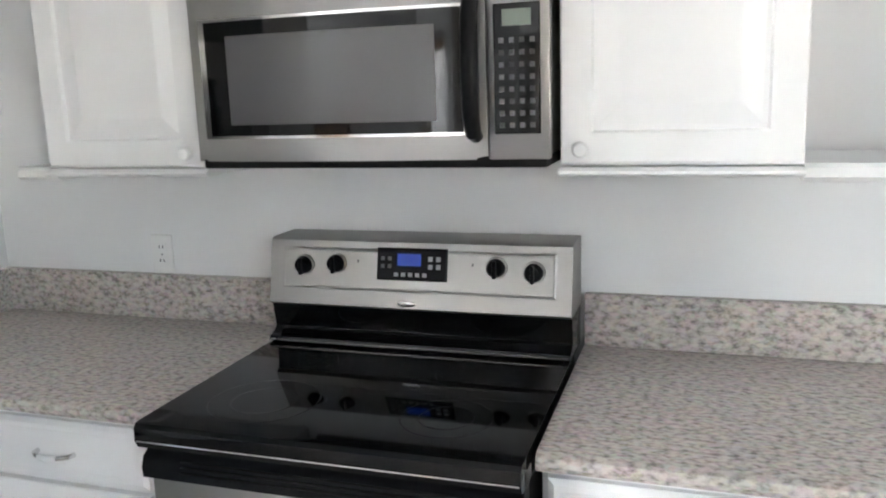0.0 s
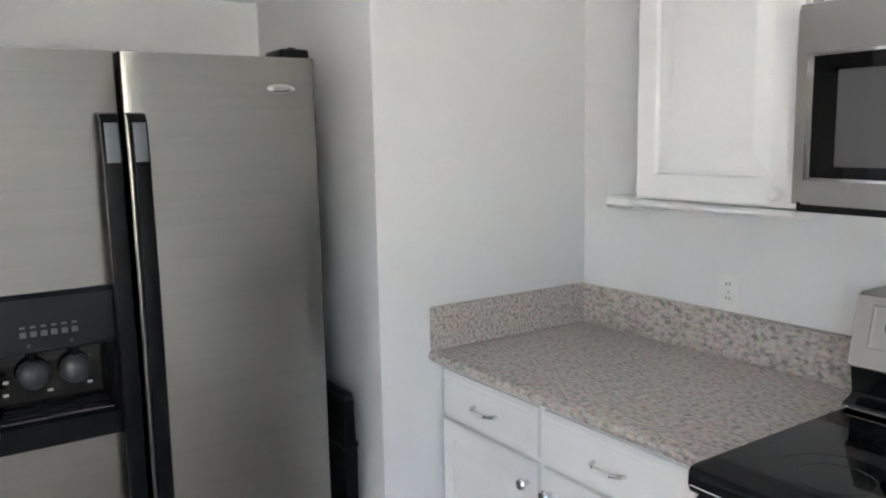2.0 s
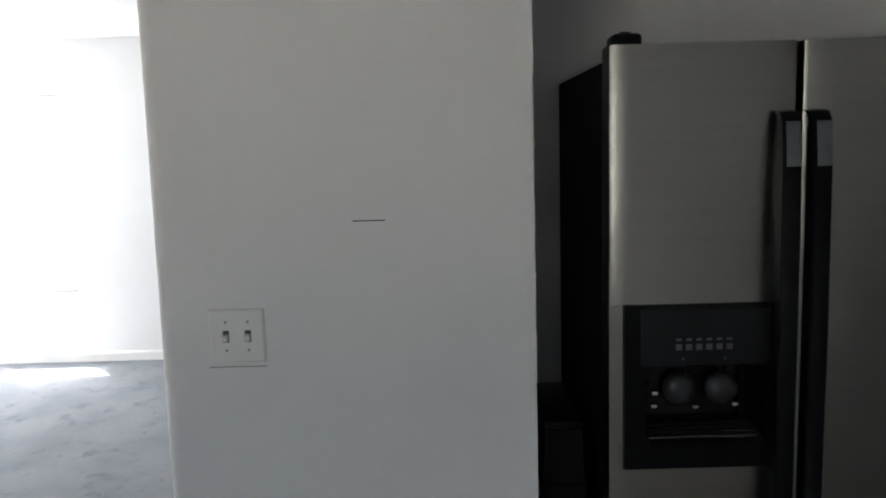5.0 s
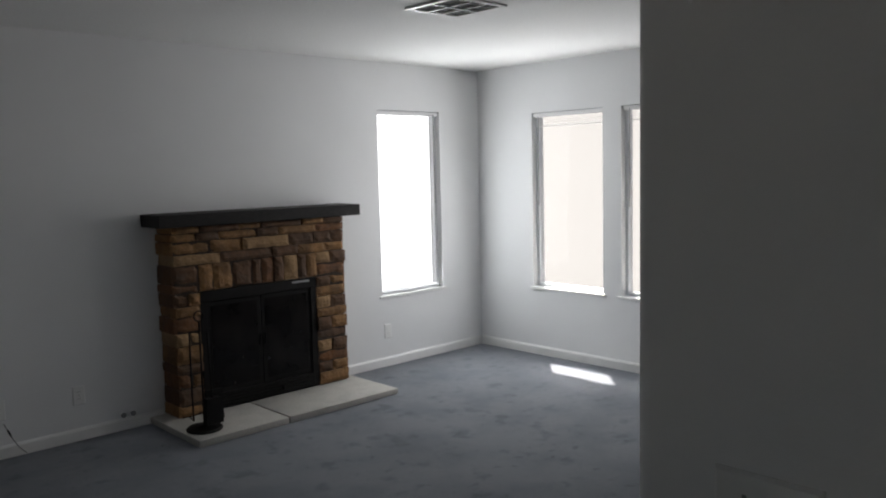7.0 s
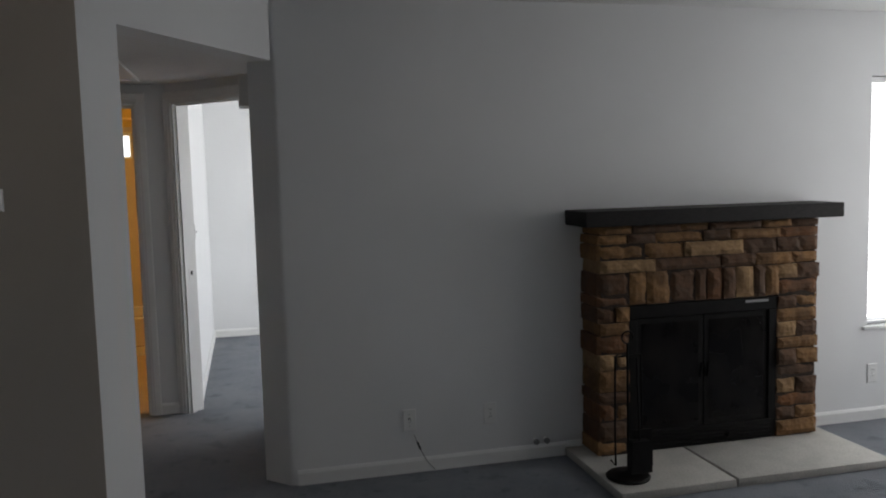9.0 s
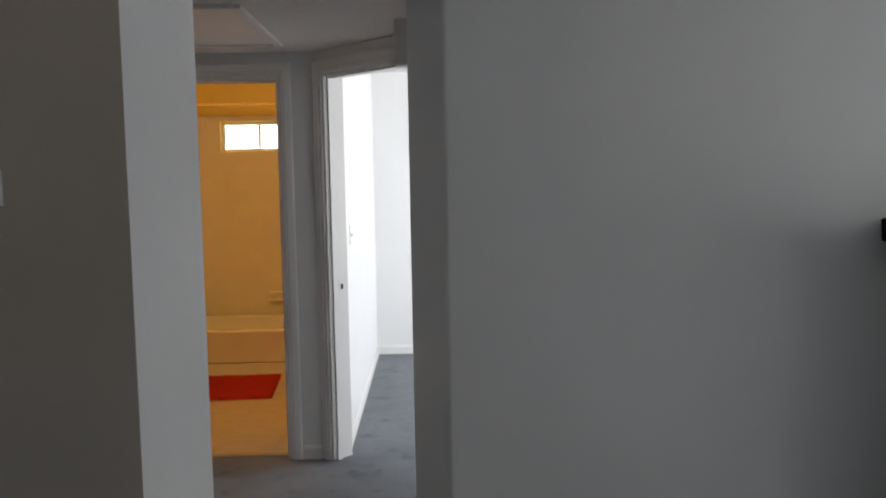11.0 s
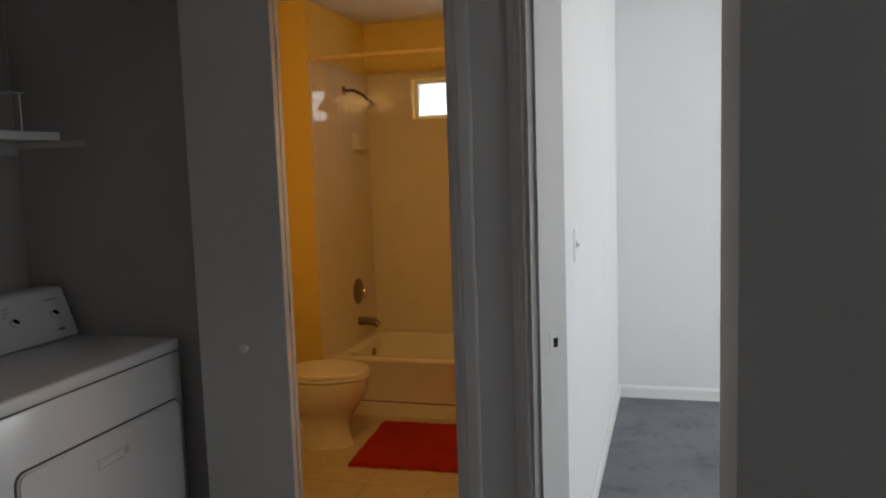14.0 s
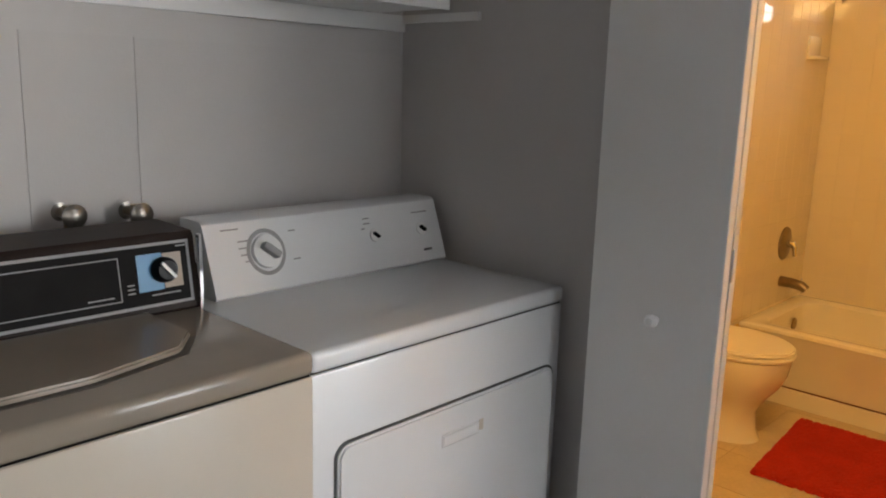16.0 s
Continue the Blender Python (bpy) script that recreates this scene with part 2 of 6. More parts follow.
def box(bm, x0, x1, y0, y1, z0, z1, bevel=0.0, seg=2):
    x0, x1 = sorted((x0, x1))
    y0, y1 = sorted((y0, y1))
    z0, z1 = sorted((z0, z1))
    vs = [bm.verts.new((x, y, z)) for z in (z0, z1) for y in (y0, y1) for x in (x0, x1)]
    fs = [bm.faces.new([vs[i] for i in q]) for q in ((0, 2, 3, 1), (4, 5, 7, 6), (0, 1, 5, 4), (2, 6, 7, 3), (0, 4, 6, 2), (1, 3, 7, 5))]
    if bevel > 0:
        es = list({e for f in fs for e in f.edges})
        bmesh.ops.bevel(bm, geom=es, offset=bevel, segments=seg, affect="EDGES", profile=0.5)
    return bm


def new_box(*a, **k):
    return box(bmesh.new(), *a, **k)


def rod(bm, a, b, r, seg=14, r2=None):
    """A round bar from a to b."""
    a, b = Vector(a), Vector(b)
    d = b - a
    m = Matrix.Translation((a + b) / 2) @ d.to_track_quat("Z", "Y").to_matrix().to_4x4()
    bmesh.ops.create_cone(bm, cap_ends=True, segments=seg, radius1=r, radius2=r if r2 is None else r2, depth=d.length, matrix=m)
    return bm


def lathe(bm, profile, centre, seg=28, axis="Z"):
    """A turned shape: profile rows of (radius, height) along the axis."""
    turn = {"Z": Matrix(), "X": Matrix.Rotation(radians(90), 4, "Y"), "-X": Matrix.Rotation(radians(-90), 4, "Y"), "-Y": Matrix.Rotation(radians(90), 4, "X"), "Y": Matrix.Rotation(radians(-90), 4, "X")}[axis]
    rings = []
    for r, h in profile:
        rings.append([bm.verts.new(Vector(centre) + turn @ Vector((r * math.cos(2 * math.pi * i / seg), r * math.sin(2 * math.pi * i / seg), h))) for i in range(seg)])
    for a, b in zip(rings, rings[1:]):
        for i in range(seg):
            j = (i + 1) % seg
            bm.faces.new((a[i], a[j], b[j], b[i]))
    bm.faces.new(list(reversed(rings[0])))
    bm.faces.new(rings[-1])
    return bm


def tube(bm, pts, r, seg=10):
    """A round bar along a line of points."""
    pts = [Vector(p) for p in pts]
    rings = []
    last = None
    for i, p in enumerate(pts):
        d = (pts[min(i + 1, len(pts) - 1)] - pts[max(i - 1, 0)]).normalized()
        q = d.to_track_quat("Z", "Y") if last is None else last.rotation_difference(d) @ q
        last = d
        rr = r[i] if isinstance(r, (list, tuple)) else r
        rings.append([bm.verts.new(p + q @ Vector((rr * math.cos(2 * math.pi * k / seg), rr * math.sin(2 * math.pi * k / seg), 0))) for k in range(seg)])
    for a, b in zip(rings, rings[1:]):
        for k in range(seg):
            j = (k + 1) % seg
            bm.faces.new((a[k], a[j], b[j], b[k]))
    bm.faces.new(list(reversed(rings[0])))
    bm.faces.new(rings[-1])
    return bm


def ring_panel(bm, f, u0, u1, v0, v1, prof):
    """A rectangular panel of nested steps; f maps (u, v, depth) to a place, prof rows are (inset, depth)."""
    rings = []
    for i, d in prof:
        rings.append([bm.verts.new(f(u, v, d)) for u, v in ((u0 + i, v0 + i), (u1 - i, v0 + i), (u1 - i, v1 - i), (u0 + i, v1 - i))])
    for a, b in zip(rings, rings[1:]):
        for k in range(4):
            j = (k + 1) % 4
            bm.faces.new((a[k], a[j], b[j], b[k]))
    bm.faces.new(list(reversed(rings[0])))
    bm.faces.new(rings[-1])
    bmesh.ops.recalc_face_normals(bm, faces=bm.faces)
    return bm


def prism(bm, outline, a, b, f):
    """A solid: an outline of (u, v) pushed from a to b; f maps (u, v, w) to a place."""
    lo = [bm.verts.new(f(u, v, a)) for u, v in outline]
    hi = [bm.verts.new(f(u, v, b)) for u, v in outline]
    n = len(outline)
    for i in range(n):
        j = (i + 1) % n
        bm.faces.new((lo[i], lo[j], hi[j], hi[i]))
    bm.faces.new(list(reversed(lo)))
    bm.faces.new(hi)
    bmesh.ops.recalc_face_normals(bm, faces=bm.faces)
    return bm


def mesh_of(name, bm, material, smooth=False, origin=(0, 0, 0)):
    bmesh.ops.translate(bm, verts=bm.verts, vec=-Vector(origin))
    me = bpy.data.meshes.new(name)
    bm.to_mesh(me)
    bm.free()
    me.materials.append(material)
    if smooth:
        for p in me.polygons:
            p.use_smooth = True
        me.set_sharp_from_angle(angle=radians(35))
    return me


def solid(name, bm, material, label, category="", kind="", group="", origin=(0, 0, 0), smooth=False):
    ob = new(name, mesh_of(name, bm, material, smooth, origin))
    ob.location = origin
    return tagged(ob, label, category, group, kind)


def thing(name, origin, label, category, group="", kind=""):
    ob = new(name)
    ob.empty_display_size = 0.1
    ob.location = origin
    _made[ob.name] = Vector(origin)
    return tagged(ob, label, category, group, kind)


def part(name, bm, material, parent, label="", smooth=False):
    top = parent
    while top.parent:
        top = top.parent
    ob = new(name, mesh_of(name, bm, material, smooth, _made.get(top.name, top.location)))
    ob.parent = parent
    if label:
        ob["label"] = label
    return ob


# ---- the large structure ----


def wall(name, p0, p1, thick, z0, z1, openings=(), material=WALL, label="white painted wall with a light orange-peel texture"):
    """A wall from p0 to p1 whose seen face is on that line; its thickness goes to the left of the way from p0 to p1. Openings: (s0, s1, za, zb)."""
    p0, p1 = Vector(p0), Vector(p1)
    d = (p1 - p0)
    n = d.length
    d.normalize()
    left = Vector((-d.y, d.x))
    cuts = sorted({0.0, n, *[s for o in openings for s in o[:2]]})
    bm = bmesh.new()

    def cell(s0, s1, za, zb):
        if zb - za < 1e-4:
            return
        q = [p0 + d * s + left * w for s, w in ((s0, 0), (s1, 0), (s1, thick), (s0, thick))]
        vs = [bm.verts.new((p.x, p.y, z)) for z in (za, zb) for p in q]
        for k in ((0, 1, 2, 3), (4, 7, 6, 5), (0, 4, 5, 1), (1, 5, 6, 2), (2, 6, 7, 3), (3, 7, 4, 0)):
            bm.faces.new([vs[i] for i in k])

    for a, b in zip(cuts, cuts[1:]):
        mid = (a + b) / 2
        o = [o for o in openings if o[0] <= mid <= o[1]]
        if o:
            cell(a, b, z0, o[0][2])
            cell(a, b, o[0][3], z1)
        else:
            cell(a, b, z0, z1)
    bmesh.ops.recalc_face_normals(bm, faces=bm.faces)
    return solid(name, bm, material, label, "wall", "structure")


# floors
solid("floor_carpet", new_box(XW - 0.15, 1.98, -12.0, -2.80, -0.08, 0.0), CARPET, "worn blue-grey carpet with darker traffic stains", "floor", "structure")
solid("floor_dining_carpet", new_box(1.98, 4.0, -6.46, -2.80, -0.08, 0.0), CARPET, "blue-grey carpet beside the kitchen", "floor", "structure")
solid("floor_kitchen", new_box(-1.0, 4.0, -2.80, 0.12, -0.08, 0.0), TILE_FLOOR, "plain kitchen floor", "floor", "structure")
solid("floor_living_north", new_box(XW - 0.15, -1.0, -2.80, 0.12, -0.08, 0.0), CARPET, "blue-grey carpet of the living room", "floor", "structure")
solid("floor_closet", new_box(1.98, 3.0, -8.80, -6.52, -0.08, 0.0), CARPET, "carpet under the laundry machines", "floor", "structure")

# ceilings
solid("ceiling", new_box(XW - 0.15, 4.0, YF - 0.02, 0.12, CEIL_Z, CEIL_Z + 0.1), CEIL, "white textured ceiling, rough sprayed finish", "ceiling", "structure")
solid("ceiling_bedroom", new_box(-2.6, 0.87, -11.45, -7.32, CEIL_Z, CEIL_Z + 0.1), CEIL, "white bedroom ceiling", "ceiling", "structure")
solid("ceiling_bathroom", new_box(0.87, 2.90, -11.55, -8.82, CEIL_Z, CEIL_Z + 0.1), CEIL, "white bathroom ceiling", "ceiling", "structure")
hall_ceiling = bmesh.new()
prism(hall_ceiling, [(0.36, -7.28), (0.90, -6.45), (1.0, -6.33), (2.85, -6.33), (2.85, -8.82), (0.98, -8.82), (0.10, -7.95), (0.10, -7.30)], HALL_Z, HALL_Z + 0.1, lambda u, v, w: (u, v, w))
solid("ceiling_hall", hall_ceiling, CEIL, "low white textured hallway ceiling", "ceiling", "structure")

# kitchen and living room walls
wall("wall_stove", (4.0, 0), (-1.0, 0), -0.12, 0, CEIL_Z)
wall("wall_counter_end", (0, 0), (0, -0.80), -0.12, 0, CEIL_Z)
wall("wall_alcove_side", (-0.12, -0.80), (-0.94, -0.80), -0.12, 0, CEIL_Z, label="white side wall of the fridge alcove")
wall("wall_alcove_back", (-0.82, -0.80), (-0.82, -2.007), -0.12, 0, CEIL_Z, label="white back wall of the fridge alcove, in shade")
wall("wall_alcove_left", (-0.94, -2.007), (-0.12, -2.007), -0.12, 0, CEIL_Z, label="white side wall of the fridge alcove")
sw_wall = wall("wall_switches", (0, -2.007), (0, -2.772), -0.12, 0, CEIL_Z, label="white wall end with light switches and a pencil scratch")
solid("wall_corner_bead", rod(bmesh.new(), (-0.031, -2.770, 0), (-0.031, -2.770, CEIL_Z), 0.03, 20), WALL, "rounded white plaster corner of the wall end", "wall", "structure", smooth=True)
solid("wall_corner_bead_alcove", rod(bmesh.new(), (-0.018, -0.7815, 0), (-0.018, -0.7815, CEIL_Z), 0.0185, 16), WALL, "rounded plaster corner of the alcove", "wall", "structure", smooth=True)
wall("wall_dining_east", (4.0, -6.3), (4.0, 0), -0.12, 0, CEIL_Z, openings=[(2.3, 3.3, 1.0, 2.05)])
wall("wall_living_north", (XW, 0.12), (-1.0, 0.12), 0.12, 0, CEIL_Z)
wall("wall_west", (XW, YF - 0.13), (XW, 0.12), 0.15, 0, CEIL_Z, openings=[(0.742, 1.442, 0.572, 2.008), (1.61, 2.31, 0.572, 2.008)], label="white window wall of the living room")
wall("wall_fireplace", (0.18, YF), (XW, YF), 0.13, 0, CEIL_Z, openings=[(3.352, 4.02, 0.574, 2.045)], label="white living-room wall with fireplace and window")
wall("wall_dining_south", (4.0, YD), (0.916, YD), 0.115, 0, CEIL_Z, material=WALL_TAN, label="tan painted wall with a thermostat")
# the slanted wall with the hallway opening
wall("wall_hall_opening", (0.916, YD), (0.25, YF + 0.007), 0.14, 0, CEIL_Z, openings=[(0.190, 1.2, 0, 2.10)], label="white slanted wall with an opening to the hallway")
jamb = bmesh.new()
arc = [(0.2176 + 0.03 * math.cos(radians(a)), YF - 0.03 + 0.03 * math.sin(radians(a))) for a in range(90, 44, -3)]
prism(jamb, [(0.18, YF)] + arc + [(0.352, YF - 0.122), (0.33, YF - 0.145), (0.18, YF - 0.13)], 0, CEIL_Z, lambda u, v, w: (u, v, w))
solid("wall_jamb", jamb, WALL, "white plaster jamb with a rounded corner", "wall", "structure")

# hallway, laundry closet
wall("wall_hall_west", (0.33, -8.06), (0.33, YF - 0.13), 0.1, 0, HALL_Z)
wall("wall_hall_north", (1.92, -6.521), (1.20, -6.521), -0.02, 0, HALL_Z + 0.05)
wall("wall_hall_corner", (1.20, -6.521), (0.915, -6.36), -0.02, 0, HALL_Z + 0.05)
wall("wall_closet_north", (2.85, -7.06), (1.92, -7.06), -0.5, 0, HALL_Z + 0.05)
wall("wall_closet_back", (2.67, -8.70), (2.67, -7.06), -0.1, 0, HALL_Z + 0.05, material=WALL_CLOSET_SHADE, label="white closet back wall of taped panels, darkened for shade")
solid("wall_closet_side", new_box(1.957, 2.661, -8.6995, -8.697, 0, HALL_Z - 0.001), WALL_CLOSET_SHADE, "white side wall of the laundry closet, darkened for shade", "wall", "structure")
wall("wall_bathroom_door", (2.90, -8.70), (0.85, -8.70), 0.055, 0, CEIL_Z, openings=[(1.12, 1.845, 0, 2.045)], label="white hallway wall with the bathroom doorway")
wall("wall_bathroom_door_inner", (0.85, -8.82), (2.90, -8.82), 0.065, 0, CEIL_Z, openings=[(0.205, 0.93, 0, 2.045)], material=WALL_YELLOW, label="yellow inner face of the bathroom door wall")
wall("wall_bedroom_door", (0.862, -8.70), (0.222, -8.06), 0.11, 0, HALL_Z + 0.02, openings=[(0.045, 0.785, 0, 2.05)], label="white slanted wall with the bedroom doorway")
solid("wall_bedroom_door_top", prism(bmesh.new(), [(0.78, -8.62), (0.222, -8.06), (0.14, -8.14), (0.70, -8.70)], HALL_Z + 0.02, CEIL_Z, lambda u, v, w: (u, v, w)), WALL, "white wall above the bedroom door", "wall", "structure")
# bedroom
wall("wall_bedroom_east", (0.755, -11.31), (0.755, -8.765), -0.05, 0, CEIL_Z, label="bright white bedroom wall")
wall("wall_bedroom_south", (-2.5, -11.31), (0.80, -11.31), -0.1, 0, CEIL_Z, label="bright white bedroom wall")
wall("wall_bedroom_west", (-2.5, -7.3), (-2.5, -11.31), -0.1, 0, CEIL_Z, openings=[(1.85, 3.35, 0.85, 2.05)])
wall("wall_bedroom_north", (0.25, -7.42), (-2.5, -7.42), -0.1, 0, CEIL_Z)
# bathroom
wall("wall_bathroom_west", (0.875, -8.82), (0.875, -11.45), -0.065, 0, CEIL_Z, material=WALL_YELLOW, label="yellow bathroom wall")
wall("wall_bathroom_south", (0.80, -11.44), (2.9, -11.44), -0.1, 0, CEIL_Z, openings=[(0.63, 1.275, 1.772, 2.03)], material=WALL_YELLOW, label="bathroom wall above the bathtub")
wall("wall_bathroom_east", (2.80, -10.548), (2.80, -8.82), -0.1, 0, CEIL_Z, material=WALL_YELLOW, label="yellow bathroom wall beside the toilet")
wall("wall_bathroom_tub_end", (2.40, -11.44), (2.40, -10.548), -0.49, 0, CEIL_Z, material=WALL_YELLOW, label="yellow wall end at the head of the bathtub")
solid("floor_bathroom", new_box(0.875, 2.80, -11.44, -8.76, 0.0, 0.004), VINYL, "tan vinyl tile bathroom floor", "floor", "structure")

# outside
solid("ground", new_box(-60, 60, -60, 60, -0.35, -0.3), GRAVEL, "pale gravel yard in sunlight", "ground", "structure")
# unseen overhang, added and sized to limit the sun patch on the carpet
sun_trim_slab = new_box(XW - 0.38, XW - 0.151, YF - 0.13, 0.3, 2.43, 2.5)
solid("roof_eave", sun_trim_slab, STUCCO, "unseen overhang added to trim the sun through the west windows", "roof", "structure")
# unseen slab, added to keep direct sun out of window_1
solid("patio_roof", new_box(-4.6, -1.0, YF - 1.5, YF - 0.131, 2.43, 2.5), STUCCO, "unseen slab added to block the sun outside the fireplace wall", "roof", "structure")
# emissive panels behind the windows; their glow replaces sunlit surroundings
GLOW_W = emit("glowing_white_backdrop", (1.0, 1.0, 1.0), 1.1)
GLOW_B = emit("glowing_beige_backdrop", (1.0, 0.94, 0.885), 0.37)
solid("backdrop", new_box(-6.2, -1.5, -8.75, -8.7, -0.3, 2.6), GLOW_W, "glowing white panel for the bright yard outside the window", "backdrop", "structure")
solid("backdrop_west", new_box(-5.75, -5.7, -8.65, -3.6, -0.3, 2.6), GLOW_B, "glowing beige panel for a sunlit wall outside the windows", "backdrop", "structure")
solid("backdrop_bathroom", new_box(0.2, 3.4, -12.7, -12.65, 0.8, 3.2), GLOW_W, "glowing white panel for daylight outside the bathroom window", "backdrop", "structure")

# ---- windows ----


def window(name, f, u0, u1, v0, v1, label, sash=None, depth=0.035):
    """A vinyl window in an opening; f maps (u, v, depth into the wall) to a place."""
    ob = thing(name, f((u0 + u1) / 2, v0, depth), label, "window", kind="structure")

    def bar(nm, a, b, c, d, e0, e1, material=WFRAME, lab=""):
        bm = bmesh.new()
        lo, hi = f(a, c, e0), f(b, d, e1)
        box(bm, lo[0], hi[0], lo[1], hi[1], lo[2], hi[2], 0.003, 1)
        return part(nm, bm, material, ob, lab)

    w = 0.028
    bar("window_frame", u0, u0 + w, v0, v1, depth, depth + 0.06)
    bar("window_frame", u1 - w, u1, v0, v1, depth, depth + 0.06)
    bar("window_frame", u0 + w, u1 - w, v0, v0 + w, depth, depth + 0.06)
    bar("window_frame", u0 + w, u1 - w, v1 - w, v1, depth, depth + 0.06)
    if sash == "mullion":
        m = (u0 + u1) / 2
        bar("mullion", m - 0.011, m + 0.011, v0 + w, v1 - w, depth + 0.01, depth + 0.05)
    lo, hi = f(u0 + w, v0 + w, depth + 0.03), f(u1 - w, v1 - w, depth + 0.034)
    pane = part("pane", new_box(lo[0], hi[0], lo[1], hi[1], lo[2], hi[2]), GLASS, ob, "clear window glass")
    pane.visible_shadow = False
    return ob


def blind(f, u0, u1, v0, v1, depth, drop, label, group="window blinds"):
    """A mini blind with thin open slats, head rail, bottom rail, cords and a wand."""
    ob = thing("window_blind", f((u0 + u1) / 2, v1, depth), label, "window blind", group)

    def piece(nm, a, b, c, d, e0, e1, material=BLIND):
        lo, hi = f(a, c, e0), f(b, d, e1)
        return part(nm, new_box(lo[0], hi[0], lo[1], hi[1], lo[2], hi[2]), material, ob)

    piece("head_rail", u0, u1, v1 - 0.03, v1, depth, depth + 0.025)
    piece("bottom_rail", u0, u1, drop - 0.005, drop, depth, depth + 0.022)
    bm = bmesh.new()
    n = int((v1 - 0.04 - drop) / 0.024)
    for i in range(n):
        z = drop + 0.015 + i * 0.024
        a, b = f(u0, z, depth), f(u1, z + 0.0012, depth + 0.022)
        box(bm, a[0], b[0], a[1], b[1], a[2], b[2])
    slats = part("slats", bm, BLIND, ob, "thin white open slats")
    slats["kind"] = "stuff"
    for u in (u0 + 0.09, u1 - 0.09):
        a, b = f(u, drop, depth + 0.011), f(u, v1 - 0.02, depth + 0.011)
        part("cord", rod(bmesh.new(), a, b, 0.0012, 6), BLIND, ob)
    a, b = f(u0 + 0.06, v1 - 0.75, depth - 0.012), f(u0 + 0.06, v1 - 0.02, depth - 0.012)
    part("wand", rod(bmesh.new(), a, b, 0.004, 8), GREY_PL, ob, "clear grey plastic tilt wand")
    return ob


south = lambda u, v, d: (u, YF - d, v)
west = lambda u, v, d: (XW - d, u, v)
bath_s = lambda u, v, d: (u, -11.44 - d, v)
window("window_1", south, -3.84, -3.172, 0.574, 2.045, "tall narrow white vinyl window", depth=0.05)
window("window_2", west, -6.558, -5.858, 0.572, 2.008, "tall white vinyl window with beige wall outside", depth=0.05)
window("window_3", west, -5.69, -4.99, 0.572, 2.008, "tall white vinyl window with beige wall outside", depth=0.05)
window("window_4", bath_s, 1.43, 2.075, 1.772, 2.03, "small high sliding bathroom window", sash="mullion", depth=0.045)
blind(south, -3.83, -3.182, 0.574, 2.038, 0.012, 0.60, "white mini blind with open slats in the bright window")
blind(west, -6.55, -5.866, 0.572, 2.002, 0.012, 1.90, "white mini blind drawn up to the top of the window")
blind(west, -5.68, -5.0, 0.572, 2.002, 0.012, 1.90, "white mini blind drawn up to the top of the window")

# sills and trim
for i, (f, a, b, z) in enumerate(((south, -3.87, -3.14, 0.574), (west, -6.585, -5.83, 0.572), (west, -5.715, -4.965, 0.572))):
    lo, hi = f(a, z - 0.022, 0.0), f(b, z, -0.018)
    solid("window_sill_%d" % (i + 1), new_box(lo[0], hi[0], lo[1], hi[1], lo[2], hi[2], bevel=0.004), TRIM, "narrow white painted window sill", "sill", "structure")


def strip(name, p0, p1, h, t, label="white painted baseboard", material=TRIM, z=0.0):
    """A moulding along a wall face from p0 to p1, to the right of the way."""
    p0, p1 = Vector(p0), Vector(p1)
    d = (p1 - p0).normalized()
    r = Vector((d.y, -d.x))
    bm = bmesh.new()
    prof = [(0.0015, 0), (t, 0), (t, h * 0.8), (t * 0.45, h), (0.0015, h)]
    rows = []
    for p in (p0, p1):
        rows.append([bm.verts.new((p.x + r.x * u, p.y + r.y * u, z + v)) for u, v in prof])
    n = len(prof)
    for k in range(n):
        j = (k + 1) % n
        bm.faces.new((rows[0][k], rows[0][j], rows[1][j], rows[1][k]))
    bm.faces.new(rows[0])
    bm.faces.new(list(reversed(rows[1])))
    bmesh.ops.recalc_face_normals(bm, faces=bm.faces)
    return solid(name, bm, material, label, "baseboard", "structure")


strip("baseboard_fireplace_a", (-1.33, YF), (0.20, YF), -0.0 + 0.075, -0.013)
strip("baseboard_fireplace_b", (XW, YF), (-2.66, YF), 0.075, -0.013)
strip("baseboard_west", (XW, YF), (XW, 0.1), 0.075, 0.013)
strip("baseboard_dining", (0.91, YD), (4.0, YD), 0.075, -0.013)
strip("baseboard_slant", (0.812, -6.336), (0.912, -6.185), 0.075, -0.013)
strip("baseboard_bedroom_e", (0.755, -8.80), (0.755, -11.31), 0.075, 0.013)
strip("baseboard_bedroom_s", (-2.5, -11.31), (0.755, -11.31), 0.075, -0.013)
strip("baseboard_hall", (0.885, -8.70), (0.99, -8.70), 0.075, -0.013)


